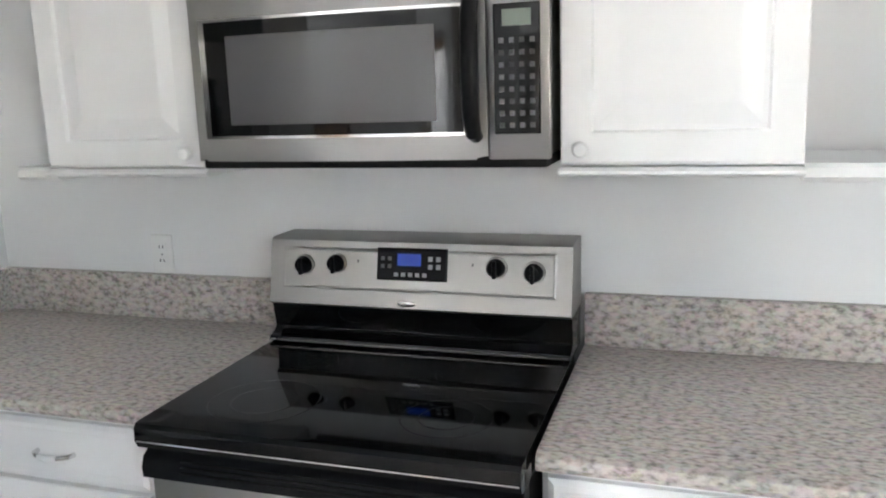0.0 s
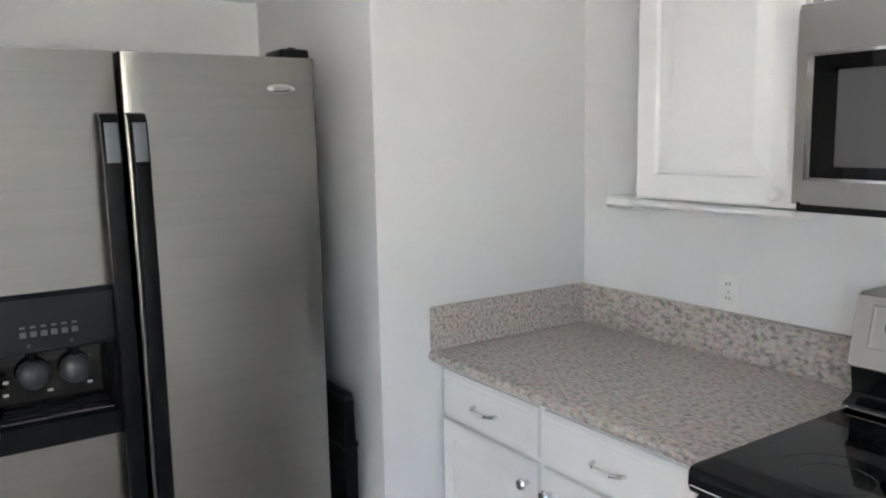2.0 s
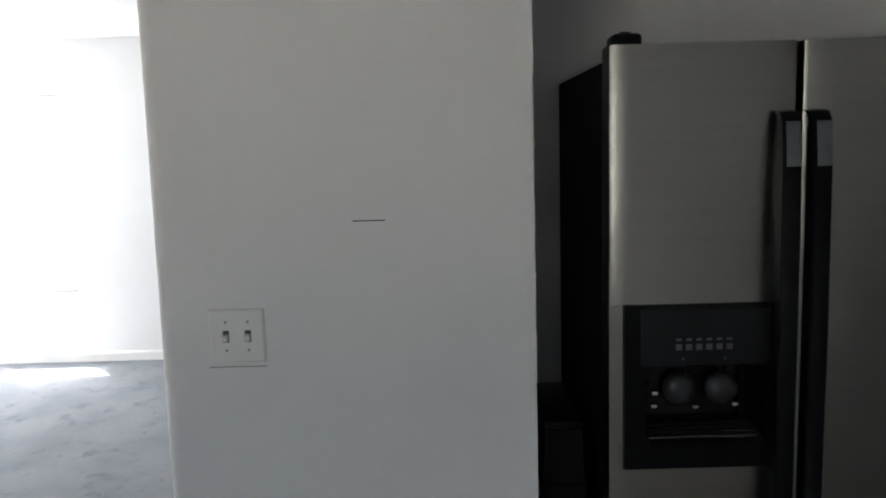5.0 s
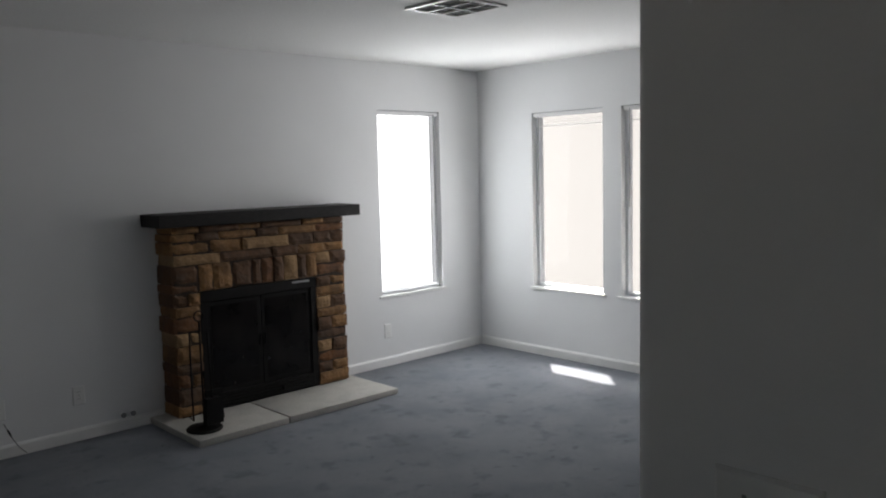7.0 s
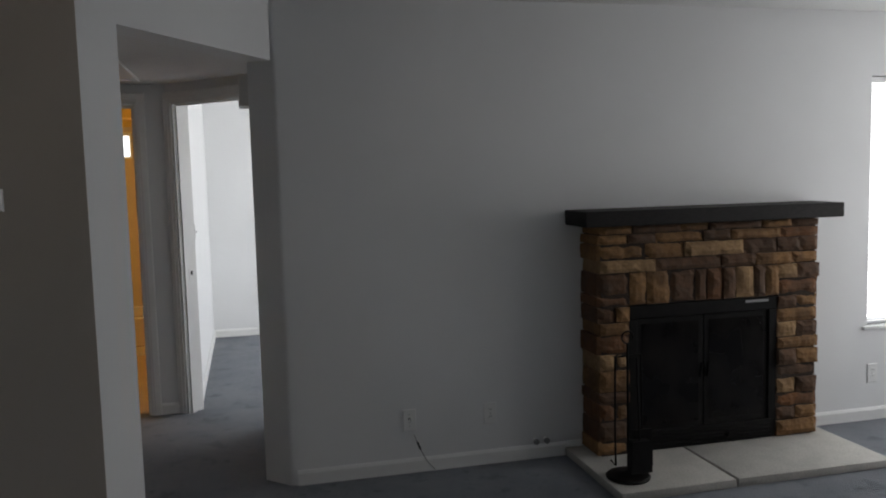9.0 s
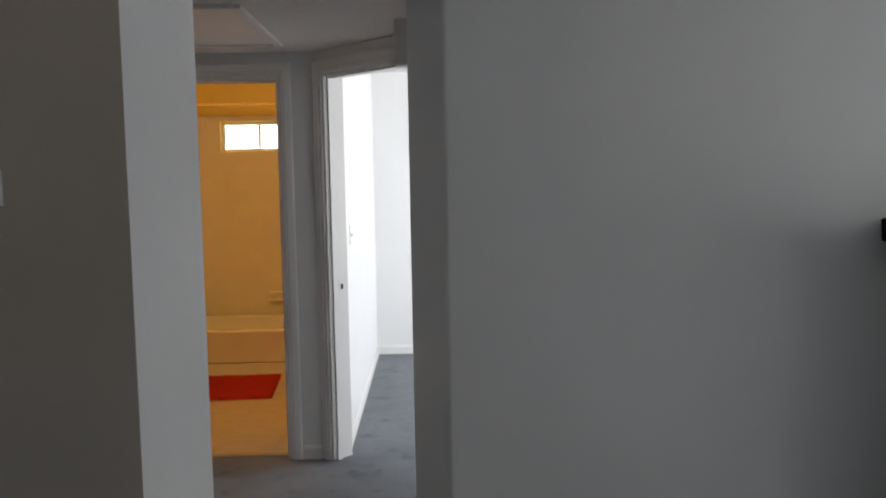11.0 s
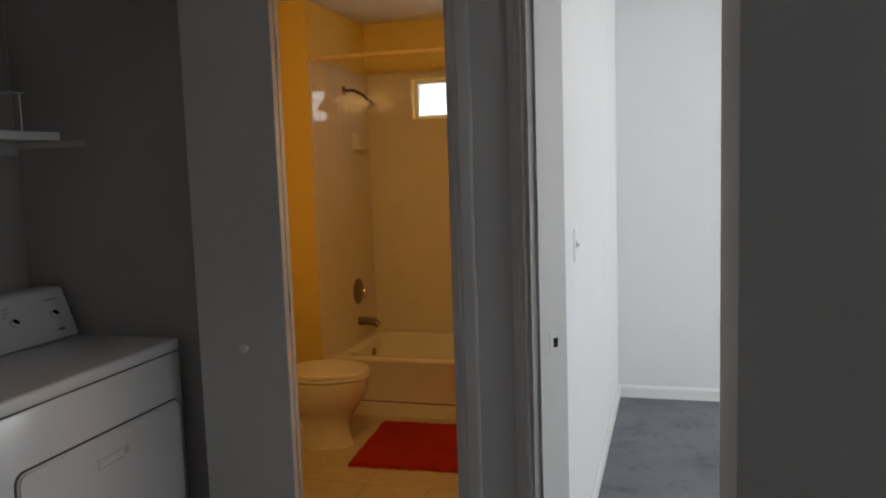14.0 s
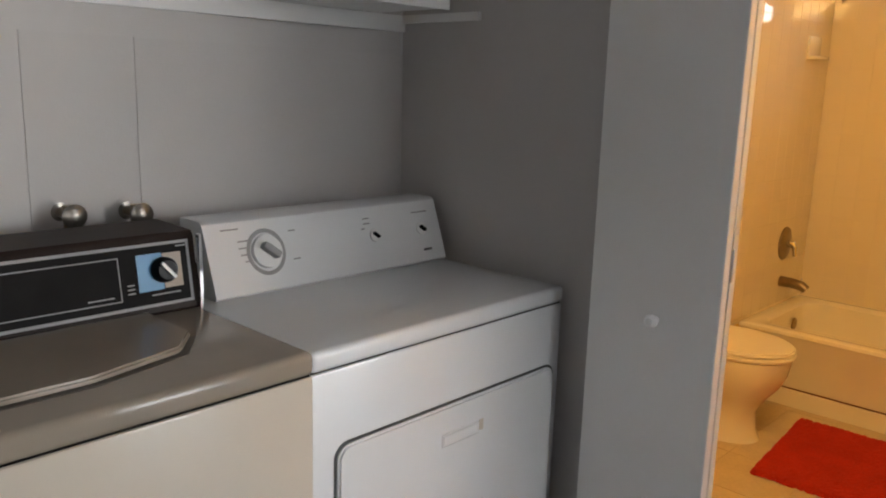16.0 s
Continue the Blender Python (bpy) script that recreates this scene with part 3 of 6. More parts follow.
def casing(name, p0, p1, top, w, t, label):
    """A door casing of three mitred boards with a stepped face round an opening from p0 to p1, on the right-hand side of the way, with its jamb lining."""
    p0, p1 = Vector(p0), Vector(p1)
    d = (p1 - p0).normalized()
    r = Vector((d.y, -d.x))
    n = (p1 - p0).length
    ob = thing(name, (p0.x, p0.y, 0), label, "door frame", kind="structure")

    def at(s, q, z):
        return Vector((p0.x + d.x * s + r.x * q, p0.y + d.y * s + r.y * q, z))

    steps = [(0.0, 0.0), (0.0, t * 0.6), (w * 0.12, t * 0.75), (w * 0.3, t * 0.75), (w * 0.36, t), (w * 0.9, t), (w, t * 0.75), (w, 0.0)]

    def board(corners):
        bm = bmesh.new()
        rows = []
        for (s, z), (ds, dz) in corners:
            rows.append([bm.verts.new(at(s + ds * u, q + 0.0015, z + dz * u)) for u, q in steps])
        m = len(steps)
        for k in range(m):
            j = (k + 1) % m
            bm.faces.new((rows[0][k], rows[0][j], rows[1][j], rows[1][k]))
        bm.faces.new(rows[0])
        bm.faces.new(list(reversed(rows[1])))
        bmesh.ops.recalc_face_normals(bm, faces=bm.faces)
        return bm

    part("side_board", board((((0, 0), (-1, 0)), ((0, top), (-1, 1)))), TRIM, ob)
    part("side_board", board((((n, 0), (1, 0)), ((n, top), (1, 1)))), TRIM, ob)
    part("head_board", board((((0, top), (-1, 1)), ((n, top), (1, 1)))), TRIM, ob)
    lining = 0.125

    def slab(s0, s1, z0, z1, q0, q1):
        bm = bmesh.new()
        vs = [bm.verts.new(at(s, q, z)) for z in (z0, z1) for s, q in ((s0, q0), (s1, q0), (s1, q1), (s0, q1))]
        for k in ((0, 1, 2, 3), (4, 7, 6, 5), (0, 4, 5, 1), (1, 5, 6, 2), (2, 6, 7, 3), (3, 7, 4, 0)):
            bm.faces.new([vs[i] for i in k])
        bmesh.ops.recalc_face_normals(bm, faces=bm.faces)
        return bm

    part("jamb", slab(-0.001, 0.016, 0, top, 0.001, -lining), TRIM, ob)
    part("jamb", slab(n - 0.016, n + 0.001, 0, top, 0.001, -lining), TRIM, ob)
    part("head_jamb", slab(0.016, n - 0.016, top - 0.016, top + 0.001, 0.001, -lining), TRIM, ob)
    part("door_stop", slab(0.016, 0.027, 0, top - 0.016, -0.02 if name.endswith("bedroom") else -0.05, -0.052 if name.endswith("bedroom") else -0.085), TRIM, ob)
    part("door_stop", slab(n - 0.027, n - 0.016, 0, top - 0.016, -0.02 if name.endswith("bedroom") else -0.05, -0.052 if name.endswith("bedroom") else -0.085), TRIM, ob)
    part("door_stop", slab(0.027, n - 0.027, top - 0.027, top - 0.016, -0.02 if name.endswith("bedroom") else -0.05, -0.052 if name.endswith("bedroom") else -0.085), TRIM, ob)
    return ob, at


casing("door_frame_bathroom", (1.78, -8.70), (1.055, -8.70), 2.045, 0.062, 0.016, "grey-white painted bathroom door casing")
bed_d = Vector((-1, 1)).normalized()
bp0 = Vector((0.862, -8.70)) + bed_d * 0.045
bp1 = Vector((0.862, -8.70)) + bed_d * 0.785
bed_frame, bed_at = casing("door_frame_bedroom", bp0, bp1, 2.05, 0.062, 0.016, "white painted bedroom door casing with a strike plate")
bm = bmesh.new()
for q0, q1, z0, z1 in ((-0.062, -0.104, 0.90, 0.965),):
    vs = [bed_at(s, q, z) for z in (z0, z1) for s, q in ((0.0155, q0), (0.018, q0), (0.018, q1), (0.0155, q1))]
    vs = [bm.verts.new(v) for v in vs]
    for k in ((0, 1, 2, 3), (4, 7, 6, 5), (0, 4, 5, 1), (1, 5, 6, 2), (2, 6, 7, 3), (3, 7, 4, 0)):
        bm.faces.new([vs[i] for i in k])
plate = part("strike_plate", bm, WHITE_PL, bed_frame, "white painted strike plate")
bm = bmesh.new()
vs = [bm.verts.new(bed_at(s, q, z)) for z in (0.92, 0.948) for s, q in ((0.0165, -0.074), (0.0188, -0.074), (0.0188, -0.090), (0.0165, -0.090))]
for k in ((0, 1, 2, 3), (4, 7, 6, 5), (0, 4, 5, 1), (1, 5, 6, 2), (2, 6, 7, 3), (3, 7, 4, 0)):
    bm.faces.new([vs[i] for i in k])
part("strike_hole", bm, BLACKMAT, plate, "dark latch hole")

# ---- small fixtures on walls ----


def plate_on(f, u, v, w, h, label, category, kind_of, name, group="", material=WHITE_PL):
    """A wall plate with its rounded rim; f maps (u, v, height off the wall) to a place."""
    ob = thing(name, f(u, v, 0), label, category, group)
    part("cover_plate", ring_panel(bmesh.new(), f, u - w / 2, u + w / 2, v - h / 2, v + h / 2, [(0, 0.0005), (0, 0.003), (0.004, 0.006)]), material, ob)
    if kind_of == "outlet":
        for dv in (0.02, -0.02):
            rec = part("receptacle", ring_panel(bmesh.new(), f, u - 0.016, u + 0.016, v + dv - 0.0135, v + dv + 0.0135, [(0, 0.005), (0, 0.0075), (0.002, 0.008)]), material, ob)
            for du in (-0.006, 0.006):
                part("slot", ring_panel(bmesh.new(), f, u + du - 0.0013, u + du + 0.0013, v + dv - 0.002, v + dv + 0.0065, [(0, 0.0075), (0, 0.0084)]), BLACKMAT, rec)
        part("screw", ring_panel(bmesh.new(), f, u - 0.003, u + 0.003, v - 0.003, v + 0.003, [(0, 0.005), (0.001, 0.0072)]), GREY_PL, ob)
    else:
        n = kind_of
        for i in range(n):
            cu = u + (i - (n - 1) / 2) * 0.046
            part("toggle", ring_panel(bmesh.new(), f, cu - 0.0045, cu + 0.0045, v - 0.010, v + 0.004, [(0, 0.005), (0.0005, 0.010), (0.0015, 0.017)]), WHITE_PL, ob)
            part("toggle_slot", ring_panel(bmesh.new(), f, cu - 0.0065, cu + 0.0065, v - 0.0125, v + 0.0125, [(0, 0.0055), (0, 0.0066)]), DARKGREY, ob, "dark toggle slot")
            for dv in (0.03, -0.03):
                part("screw", ring_panel(bmesh.new(), f, cu - 0.003, cu + 0.003, v + dv - 0.003, v + dv + 0.003, [(0, 0.005), (0.001, 0.0072)]), GREY_PL, ob)
    return ob


on_x0 = lambda u, v, d: (d, u, v)
on_fp = lambda u, v, d: (u, YF + d, v)
on_stove = lambda u, v, d: (u, -d, v)
on_bed = lambda u, v, d: (0.755 - d, u, v)
on_dine = lambda u, v, d: (u, YD + d, v)
plate_on(on_x0, -2.632, 1.180, 0.116, 0.115, "white double light switch on the kitchen wall end", "light switch", 2, "light_switch")
plate_on(on_fp, -0.378, 0.277, 0.07, 0.115, "white cable wall plate above a cut cable", "wall plate", 1, "cable_plate", "living room wall plates")
plate_on(on_fp, -0.813, 0.273, 0.07, 0.115, "white double wall outlet beside the fireplace", "outlet", "outlet", "wall_outlet", "living room wall plates")
plate_on(on_fp, -3.215, 0.284, 0.07, 0.115, "white wall outlet under the narrow window", "outlet", "outlet", "wall_outlet", "living room wall plates")
plate_on(on_stove, 0.578, 1.10, 0.07, 0.115, "white wall outlet above the granite backsplash", "outlet", "outlet", "wall_outlet")
plate_on(on_bed, -9.175, 1.18, 0.07, 0.115, "white light switch on the bedroom wall", "light switch", 1, "light_switch")
solid("pencil_scratch", new_box(0.0002, 0.0012, -2.382, -2.315, 1.4128, 1.4152), DARKGREY, "thin dark horizontal scratch on the white wall", "scratch")
solid("pencil_line", new_box(0.0002, 0.0012, -2.695, -2.575, 1.1125, 1.1145), GREY_PL, "thin grey line under the light switch plate", "scratch")
thermo = thing("thermostat", (1.24, YD, 1.48), "white plastic thermostat on the tan wall", "thermostat")
part("case", ring_panel(bmesh.new(), on_dine, 1.176, 1.301, 1.446, 1.521, [(0, 0.001), (0, 0.018), (0.006, 0.026)]), WHITE_PL, thermo)
part("display", ring_panel(bmesh.new(), on_dine, 1.258, 1.29, 1.474, 1.493, [(0, 0.024), (0, 0.0275)]), BLACK, thermo, "small dark display")
chime = thing("door_chime", (0.335, -7.44, 1.98), "white plastic door chime box on the hallway wall", "door chime")
part("case", new_box(0.331, 0.40, -7.50, -7.36, 1.90, 2.06, bevel=0.008), TRIM, chime, smooth=True)
part("clip", new_box(0.40, 0.408, -7.44, -7.42, 1.965, 1.98), TRIM, chime)
cable = bmesh.new()
tube(cable, [(-0.40, YF + 0.004, 0.20), (-0.41, YF + 0.02, 0.17), (-0.43, YF + 0.03, 0.12), (-0.46, YF + 0.03, 0.06), (-0.50, YF + 0.03, 0.012)], 0.003, 8)
solid("coaxial_cable", cable, GREY_PL, "thin loose cable hanging out of the wall", "cable", smooth=True)
solid("cable_connector", rod(bmesh.new(), (-0.412, YF + 0.022, 0.165), (-0.428, YF + 0.03, 0.125), 0.0055, 10), BLACK, "black end connector of the loose cable", "connector", smooth=True)
gas = thing("gas_stub", (-1.08, YF, 0.10), "two small grey pipe stubs low on the wall", "pipe stub")
for x in (-1.06, -1.12):
    part("stub", rod(bmesh.new(), (x, YF, 0.10), (x, YF + 0.03, 0.10), 0.012, 12), WHITE_PL, gas, smooth=True)
    part("cap", rod(bmesh.new(), (x, YF + 0.03, 0.10), (x, YF + 0.038, 0.10), 0.016, 12), GREY_PL, gas, smooth=True)

# ceiling vent in the living room
vent = thing("ceiling_vent", (-2.19, -5.29, CEIL_Z), "white metal ceiling air vent with dark openings", "air vent")
vx, vy, vw = -2.20, -5.29, 0.19
for a, b, c, d in ((-vw, vw, -vw, -vw + 0.03), (-vw, vw, vw - 0.03, vw), (-vw, -vw + 0.03, -vw + 0.03, vw - 0.03), (vw - 0.03, vw, -vw + 0.03, vw - 0.03)):
    part("frame", new_box(vx + a, vx + b, vy + c, vy + d, CEIL_Z - 0.012, CEIL_Z - 0.001, bevel=0.003, seg=1), WHITE_PL, vent)
part("backing", new_box(vx - vw + 0.03, vx + vw - 0.03, vy - vw + 0.03, vy + vw - 0.03, CEIL_Z - 0.004, CEIL_Z - 0.002), BLACKMAT, vent, "dark duct opening")
for k in (-0.053, 0.053):
    part("divider", new_box(vx + k - 0.006, vx + k + 0.006, vy - vw + 0.03, vy + vw - 0.03, CEIL_Z - 0.014, CEIL_Z - 0.004), WHITE_PL, vent)
part("divider", new_box(vx - vw + 0.03, vx + vw - 0.03, vy - 0.006, vy + 0.006, CEIL_Z - 0.0145, CEIL_Z - 0.0045), WHITE_PL, vent)

# attic hatch in the hallway ceiling
hatch = thing("attic_hatch", (1.35, -7.9, HALL_Z), "flat white attic hatch framed with thin moulding", "hatch", kind="structure")
part("panel", new_box(1.02, 1.58, -8.42, -7.62, HALL_Z - 0.006, HALL_Z - 0.001), TRIM, hatch)
for a, b, c, d in ((0.985, 1.02, -8.455, -7.585), (1.58, 1.615, -8.455, -7.585), (1.02, 1.58, -8.455, -8.42), (1.02, 1.58, -7.62, -7.585)):
    part("moulding", new_box(a, b, c, d, HALL_Z - 0.016, HALL_Z - 0.001, bevel=0.004), TRIM, hatch)

# ---- kitchen ----
on_face = lambda y: (lambda u, v, d: (u, y - d, v))
RAISED = [(0, -0.019), (0, -0.002), (0.003, 0), (0.052, 0), (0.057, -0.007), (0.066, -0.007), (0.098, -0.0005), (0.102, 0)]
SLAB = [(0, -0.019), (0, -0.006), (0.012, -0.001), (0.022, -0.001), (0.026, 0)]


def pull(parent, x, y, z):
    """A bow pull: two feet, a curved bar and a white ceramic middle."""
    bar = part("pull", tube(bmesh.new(), [(x - 0.05, y, z), (x - 0.047, y - 0.014, z), (x - 0.03, y - 0.024, z - 0.001), (x, y - 0.028, z - 0.003), (x + 0.03, y - 0.024, z - 0.001), (x + 0.047, y - 0.014, z), (x + 0.05, y, z)],
                               [0.006, 0.0055, 0.005, 0.005, 0.005, 0.0055, 0.006], 10), CHROME, parent, "chrome bow pull with a white middle", smooth=True)
    part("grip", tube(bmesh.new(), [(x - 0.024, y - 0.0265, z - 0.001), (x - 0.012, y - 0.028, z - 0.002), (x, y - 0.029, z - 0.003), (x + 0.012, y - 0.028, z - 0.002), (x + 0.024, y - 0.0265, z - 0.001)], [0.006, 0.008, 0.0085, 0.008, 0.006], 12), WHITE_PL, bar, "white ceramic grip", smooth=True)


def knob(parent, x, y, z, material=WHITE_PL, label="round white knob"):
    part("knob", lathe(bmesh.new(), [(0.008, 0), (0.006, 0.008), (0.008, 0.014), (0.0155, 0.019), (0.0165, 0.025), (0.012, 0.031), (0.003, 0.033)], (x, y, z), 20, "-Y"), material, parent, label, smooth=True)


def base_unit(x0, x1, right_knob, label):
    ob = thing("base_cabinet", ((x0 + x1) / 2, -0.3, 0), label, "cabinet", "white base cabinets")
    part("body", new_box(x0, x1, -0.581, -0.003, 0.10, 0.874), CAB, ob)
    part("toe_kick", new_box(x0, x1, -0.50, -0.45, 0.0, 0.10), CAB, ob)
    f = on_face(-0.60)
    dr = part("drawer_front", ring_panel(bmesh.new(), f, x0 + 0.012, x1 - 0.012, 0.712, 0.852, SLAB), CAB, ob)
    pull(dr, (x0 + x1) / 2, -0.60, 0.778)
    dd = part("door", ring_panel(bmesh.new(), f, x0 + 0.012, x1 - 0.012, 0.115, 0.699, RAISED), CAB, ob)
    knob(dd, x1 - 0.045 if right_knob else x0 + 0.045, -0.60, 0.638, CHROME, "small chrome knob")
    return ob


base_unit(0.004, 0.459, True, "white base cabinet with a drawer and raised-panel door")
base_unit(0.459, 0.955, False, "white base cabinet with a drawer beside the stove")
base_unit(1.79, 2.32, True, "white base cabinet under the granite counter")
base_unit(2.32, 2.84, False, "white base cabinet under the granite counter")
solid("cabinet_filler", new_box(0.956, 1.012, -0.58, -0.003, 0.0, 0.874), CAB, "white filler strip between cabinet and stove", "filler strip")


def counter(name, x0, x1, end_splash, label):
    ob = thing(name, ((x0 + x1) / 2, -0.3, 0.875), label, "countertop", "granite countertops")
    bm = bmesh.new()
    prof = [(-0.002, 0.876), (-0.619, 0.876), (-0.632, 0.881), (-0.638, 0.893), (-0.635, 0.907), (-0.625, 0.914), (-0.002, 0.914)]
    prism(bm, prof, x0, x1, lambda u, v, w: (w, u, v))
    part("slab", bm, GRANITE, ob, smooth=True)
    part("backsplash", new_box(x0, x1, -0.024, -0.002, 0.9145, 1.044, bevel=0.002, seg=1), GRANITE, ob)
    if end_splash:
        part("end_splash", new_box(0.002, 0.024, -0.632, -0.0245, 0.9145, 1.044, bevel=0.002, seg=1), GRANITE, ob)
    return ob


counter("countertop", 0.002, 1.014, True, "speckled grey-brown granite countertop with a low backsplash")
counter("countertop", 1.788, 3.2, False, "speckled grey-brown granite countertop beside the stove")


def wall_unit(x0, x1, z0, z1, knob_x, rail0, rail1, label):
    ob = thing("wall_cabinet", ((x0 + x1) / 2, -0.15, z0), label, "cabinet", "white wall cabinets")
    part("body", new_box(x0, x1, -0.305, -0.003, z0, z1), CAB, ob)
    d = part("door", ring_panel(bmesh.new(), on_face(-0.325), x0 + 0.004, x1 - 0.004, z0 + 0.006, z1 - 0.01, [(0, -0.019), (0, -0.002), (0.003, 0), (0.058, 0), (0.063, -0.008), (0.072, -0.008), (0.108, -0.0005), (0.112, 0)]), CAB, ob)
    knob(d, knob_x, -0.325, z0 + 0.034)
    r = bmesh.new()
    prism(r, [(-0.003, 0), (-0.318, 0), (-0.336, 0.006), (-0.336, 0.011), (-0.326, 0.018), (-0.003, 0.018)], x0, x1, lambda u, v, w: (w, u, z0 - 0.020 + v))
    part("bottom_rail", r, CAB, ob, "white moulding under the cabinet")
    for a, b in ((rail0, x0 - 0.001), (x1 + 0.001, rail1)):
        if b - a > 0.03:
            r = bmesh.new()
            prism(r, [(-0.003, 0), (-0.285, 0), (-0.30, 0.010), (-0.292, 0.026), (-0.30, 0.036), (-0.003, 0.036)], a, b, lambda u, v, w: (w, u, z0 - 0.034 + v))
            part("end_shelf", r, CAB, ob, "white moulded shelf beside the cabinet")
    return ob


wall_unit(0.521, 0.976, 1.378, 2.2, 0.932, 0.392, 0.997, "white wall cabinet with a raised-panel door beside the microwave")
wall_unit(1.779, 2.227, 1.379, 2.2, 1.824, 1.777, 2.75, "white wall cabinet with a raised-panel door and white knob")
solid("microwave_cabinet", new_box(0.999, 1.775, -0.305, -0.003, 1.79, 2.2), CAB, "white cabinet over the microwave", "cabinet")


def over_fridge():
    ob = thing("wall_cabinet", (-0.5, -1.365, 2.06), "white cabinet above the fridge in the alcove", "cabinet", "white wall cabinets")
    part("body", new_box(-0.815, -0.32, -2.002, -0.804, 2.04, 2.40), CAB, ob)
    for y0, y1 in ((-1.998, -1.407), (-1.403, -0.808)):
        part("door", ring_panel(bmesh.new(), lambda u, v, d: (-0.30 + d, u, v), y0, y1, 2.045, 2.395, RAISED), CAB, ob)
    part("bottom_rail", new_box(-0.815, -0.285, -2.004, -0.802, 2.018, 2.039, bevel=0.004), CAB, ob)


over_fridge()


def stove():
    ob = thing("stove", (1.42, -0.33, 0), "freestanding electric stove, stainless steel and black glass", "stove")
    x0, x1 = 1.018, 1.780
    part("body", new_box(x0 + 0.003, x1 - 0.003, -0.645, -0.02, 0.02, 0.868), BLACKMAT, ob)
    bm = bmesh.new()
    prism(bm, [(-0.13, 0.869), (-0.685, 0.869), (-0.704, 0.873), (-0.711, 0.888), (-0.710, 0.914), (-0.703, 0.922), (-0.690, 0.924), (-0.13, 0.924)], x0, x1, lambda u, v, w: (w, u, v))
    top = part("cooktop", bm, BLACKGLASS, ob, "glossy black glass cooktop", smooth=True)
    for cx, cy, r in ((1.21, -0.545, 0.115), (1.60, -0.545, 0.09), (1.21, -0.30, 0.08), (1.60, -0.30, 0.10)):
        for rr in (r, r * 0.6):
            b = bmesh.new()
            seg = 48
            lo = [b.verts.new((cx + rr * math.cos(2 * math.pi * i / seg), cy + rr * math.sin(2 * math.pi * i / seg), 0.9244)) for i in range(seg)]
            hi = [b.verts.new((cx + (rr - 0.002) * math.cos(2 * math.pi * i / seg), cy + (rr - 0.002) * math.sin(2 * math.pi * i / seg), 0.9244)) for i in range(seg)]
            for i in range(seg):
                j = (i + 1) % seg
                b.faces.new((lo[i], lo[j], hi[j], hi[i]))
            part("burner_ring", b, RING, top, "faint grey burner ring")
    part("front_trim", new_box(x0 + 0.004, x1 - 0.004, -0.7115, -0.705, 0.8865, 0.8895), CHROME, top, "thin bright trim line")
    bm = bmesh.new()
    prism(bm, [(-0.03, 0.924), (-0.165, 0.924), (-0.19, 0.930), (-0.186, 0.940), (-0.160, 0.948), (-0.150, 0.958), (-0.160, 1.020), (-0.03, 1.020)], x0, x1, lambda u, v, w: (w, u, v))
    riser = part("back_riser", bm, BLACKGLASS, ob, "glossy black lower back panel", smooth=True)
    part("trim_line", new_box(x0 + 0.004, x1 - 0.004, -0.1915, -0.187, 0.9325, 0.9355), CHROME, riser, "thin bright trim line")
    # slanted stainless control panel
    z0, z1, yb, yt = 1.020, 1.186, -0.174, -0.138
    fy = lambda v: yb + (yt - yb) * (v - z0) / (z1 - z0)
    fp = lambda u, v, d: (u, fy(v) - d, v)
    bm = bmesh.new()
    prism(bm, [(-0.02, z0), (yb + 0.008, z0), (yb, z0 + 0.006), (yt - 0.002, z1 - 0.006), (yt + 0.01, z1), (-0.02, z1)], x0, x1, lambda u, v, w: (w, u, v))
    panel = part("control_panel", bm, STEEL, ob, "brushed stainless control panel", smooth=True)
    part("inset_border", ring_panel(bmesh.new(), fp, x0 + 0.034, x1 - 0.034, 1.062, 1.165, [(0, 0.0005), (0.005, 0.0022), (0.012, 0.0005)]), STEEL, panel)
    for kx, kz in ((1.114, 1.122), (1.201, 1.128), (1.605, 1.130), (1.693, 1.122)):
        k = part("dial", lathe(bmesh.new(), [(0.026, 0), (0.026, 0.006), (0.0245, 0.008)], (kx, fy(kz) - 0.001, kz), 28, "-Y"), STEEL, panel, smooth=True)
        part("knob", lathe(bmesh.new(), [(0.0225, 0.006), (0.0215, 0.010), (0.019, 0.022), (0.016, 0.025)], (kx, fy(kz) - 0.001, kz), 28, "-Y"), BLACK, k, "black stove knob", smooth=True)
        part("pointer", new_box(kx - 0.0045, kx + 0.0045, fy(kz) - 0.036, fy(kz) - 0.022, kz - 0.021, kz + 0.021, bevel=0.003), BLACK, k)
    dp = part("display_panel", ring_panel(bmesh.new(), fp, 1.308, 1.486, 1.092, 1.168, [(0, 0.001), (0, 0.003), (0.004, 0.005)]), BLACK, panel, "black clock panel")
    part("clock", ring_panel(bmesh.new(), fp, 1.361, 1.420, 1.127, 1.155, [(0, 0.004), (0, 0.0056)]), BLUE_LED, dp, "glowing blue clock display")
    for i in range(5):
        part("button", ring_panel(bmesh.new(), fp, 1.352 + i * 0.018, 1.364 + i * 0.018, 1.101, 1.111, [(0, 0.004), (0.001, 0.006)]), GREY_PL, dp)
    for i in range(2):
        for j in range(2):
            part("button", ring_panel(bmesh.new(), fp, 1.318 + i * 0.018, 1.328 + i * 0.018, 1.12 + j * 0.018, 1.13 + j * 0.018, [(0, 0.004), (0.001, 0.006)]), DARKGREY, dp)
            part("button", ring_panel(bmesh.new(), fp, 1.438 + i * 0.02, 1.450 + i * 0.02, 1.12 + j * 0.018, 1.132 + j * 0.018, [(0, 0.004), (0.001, 0.006)]), GREY_PL, dp)
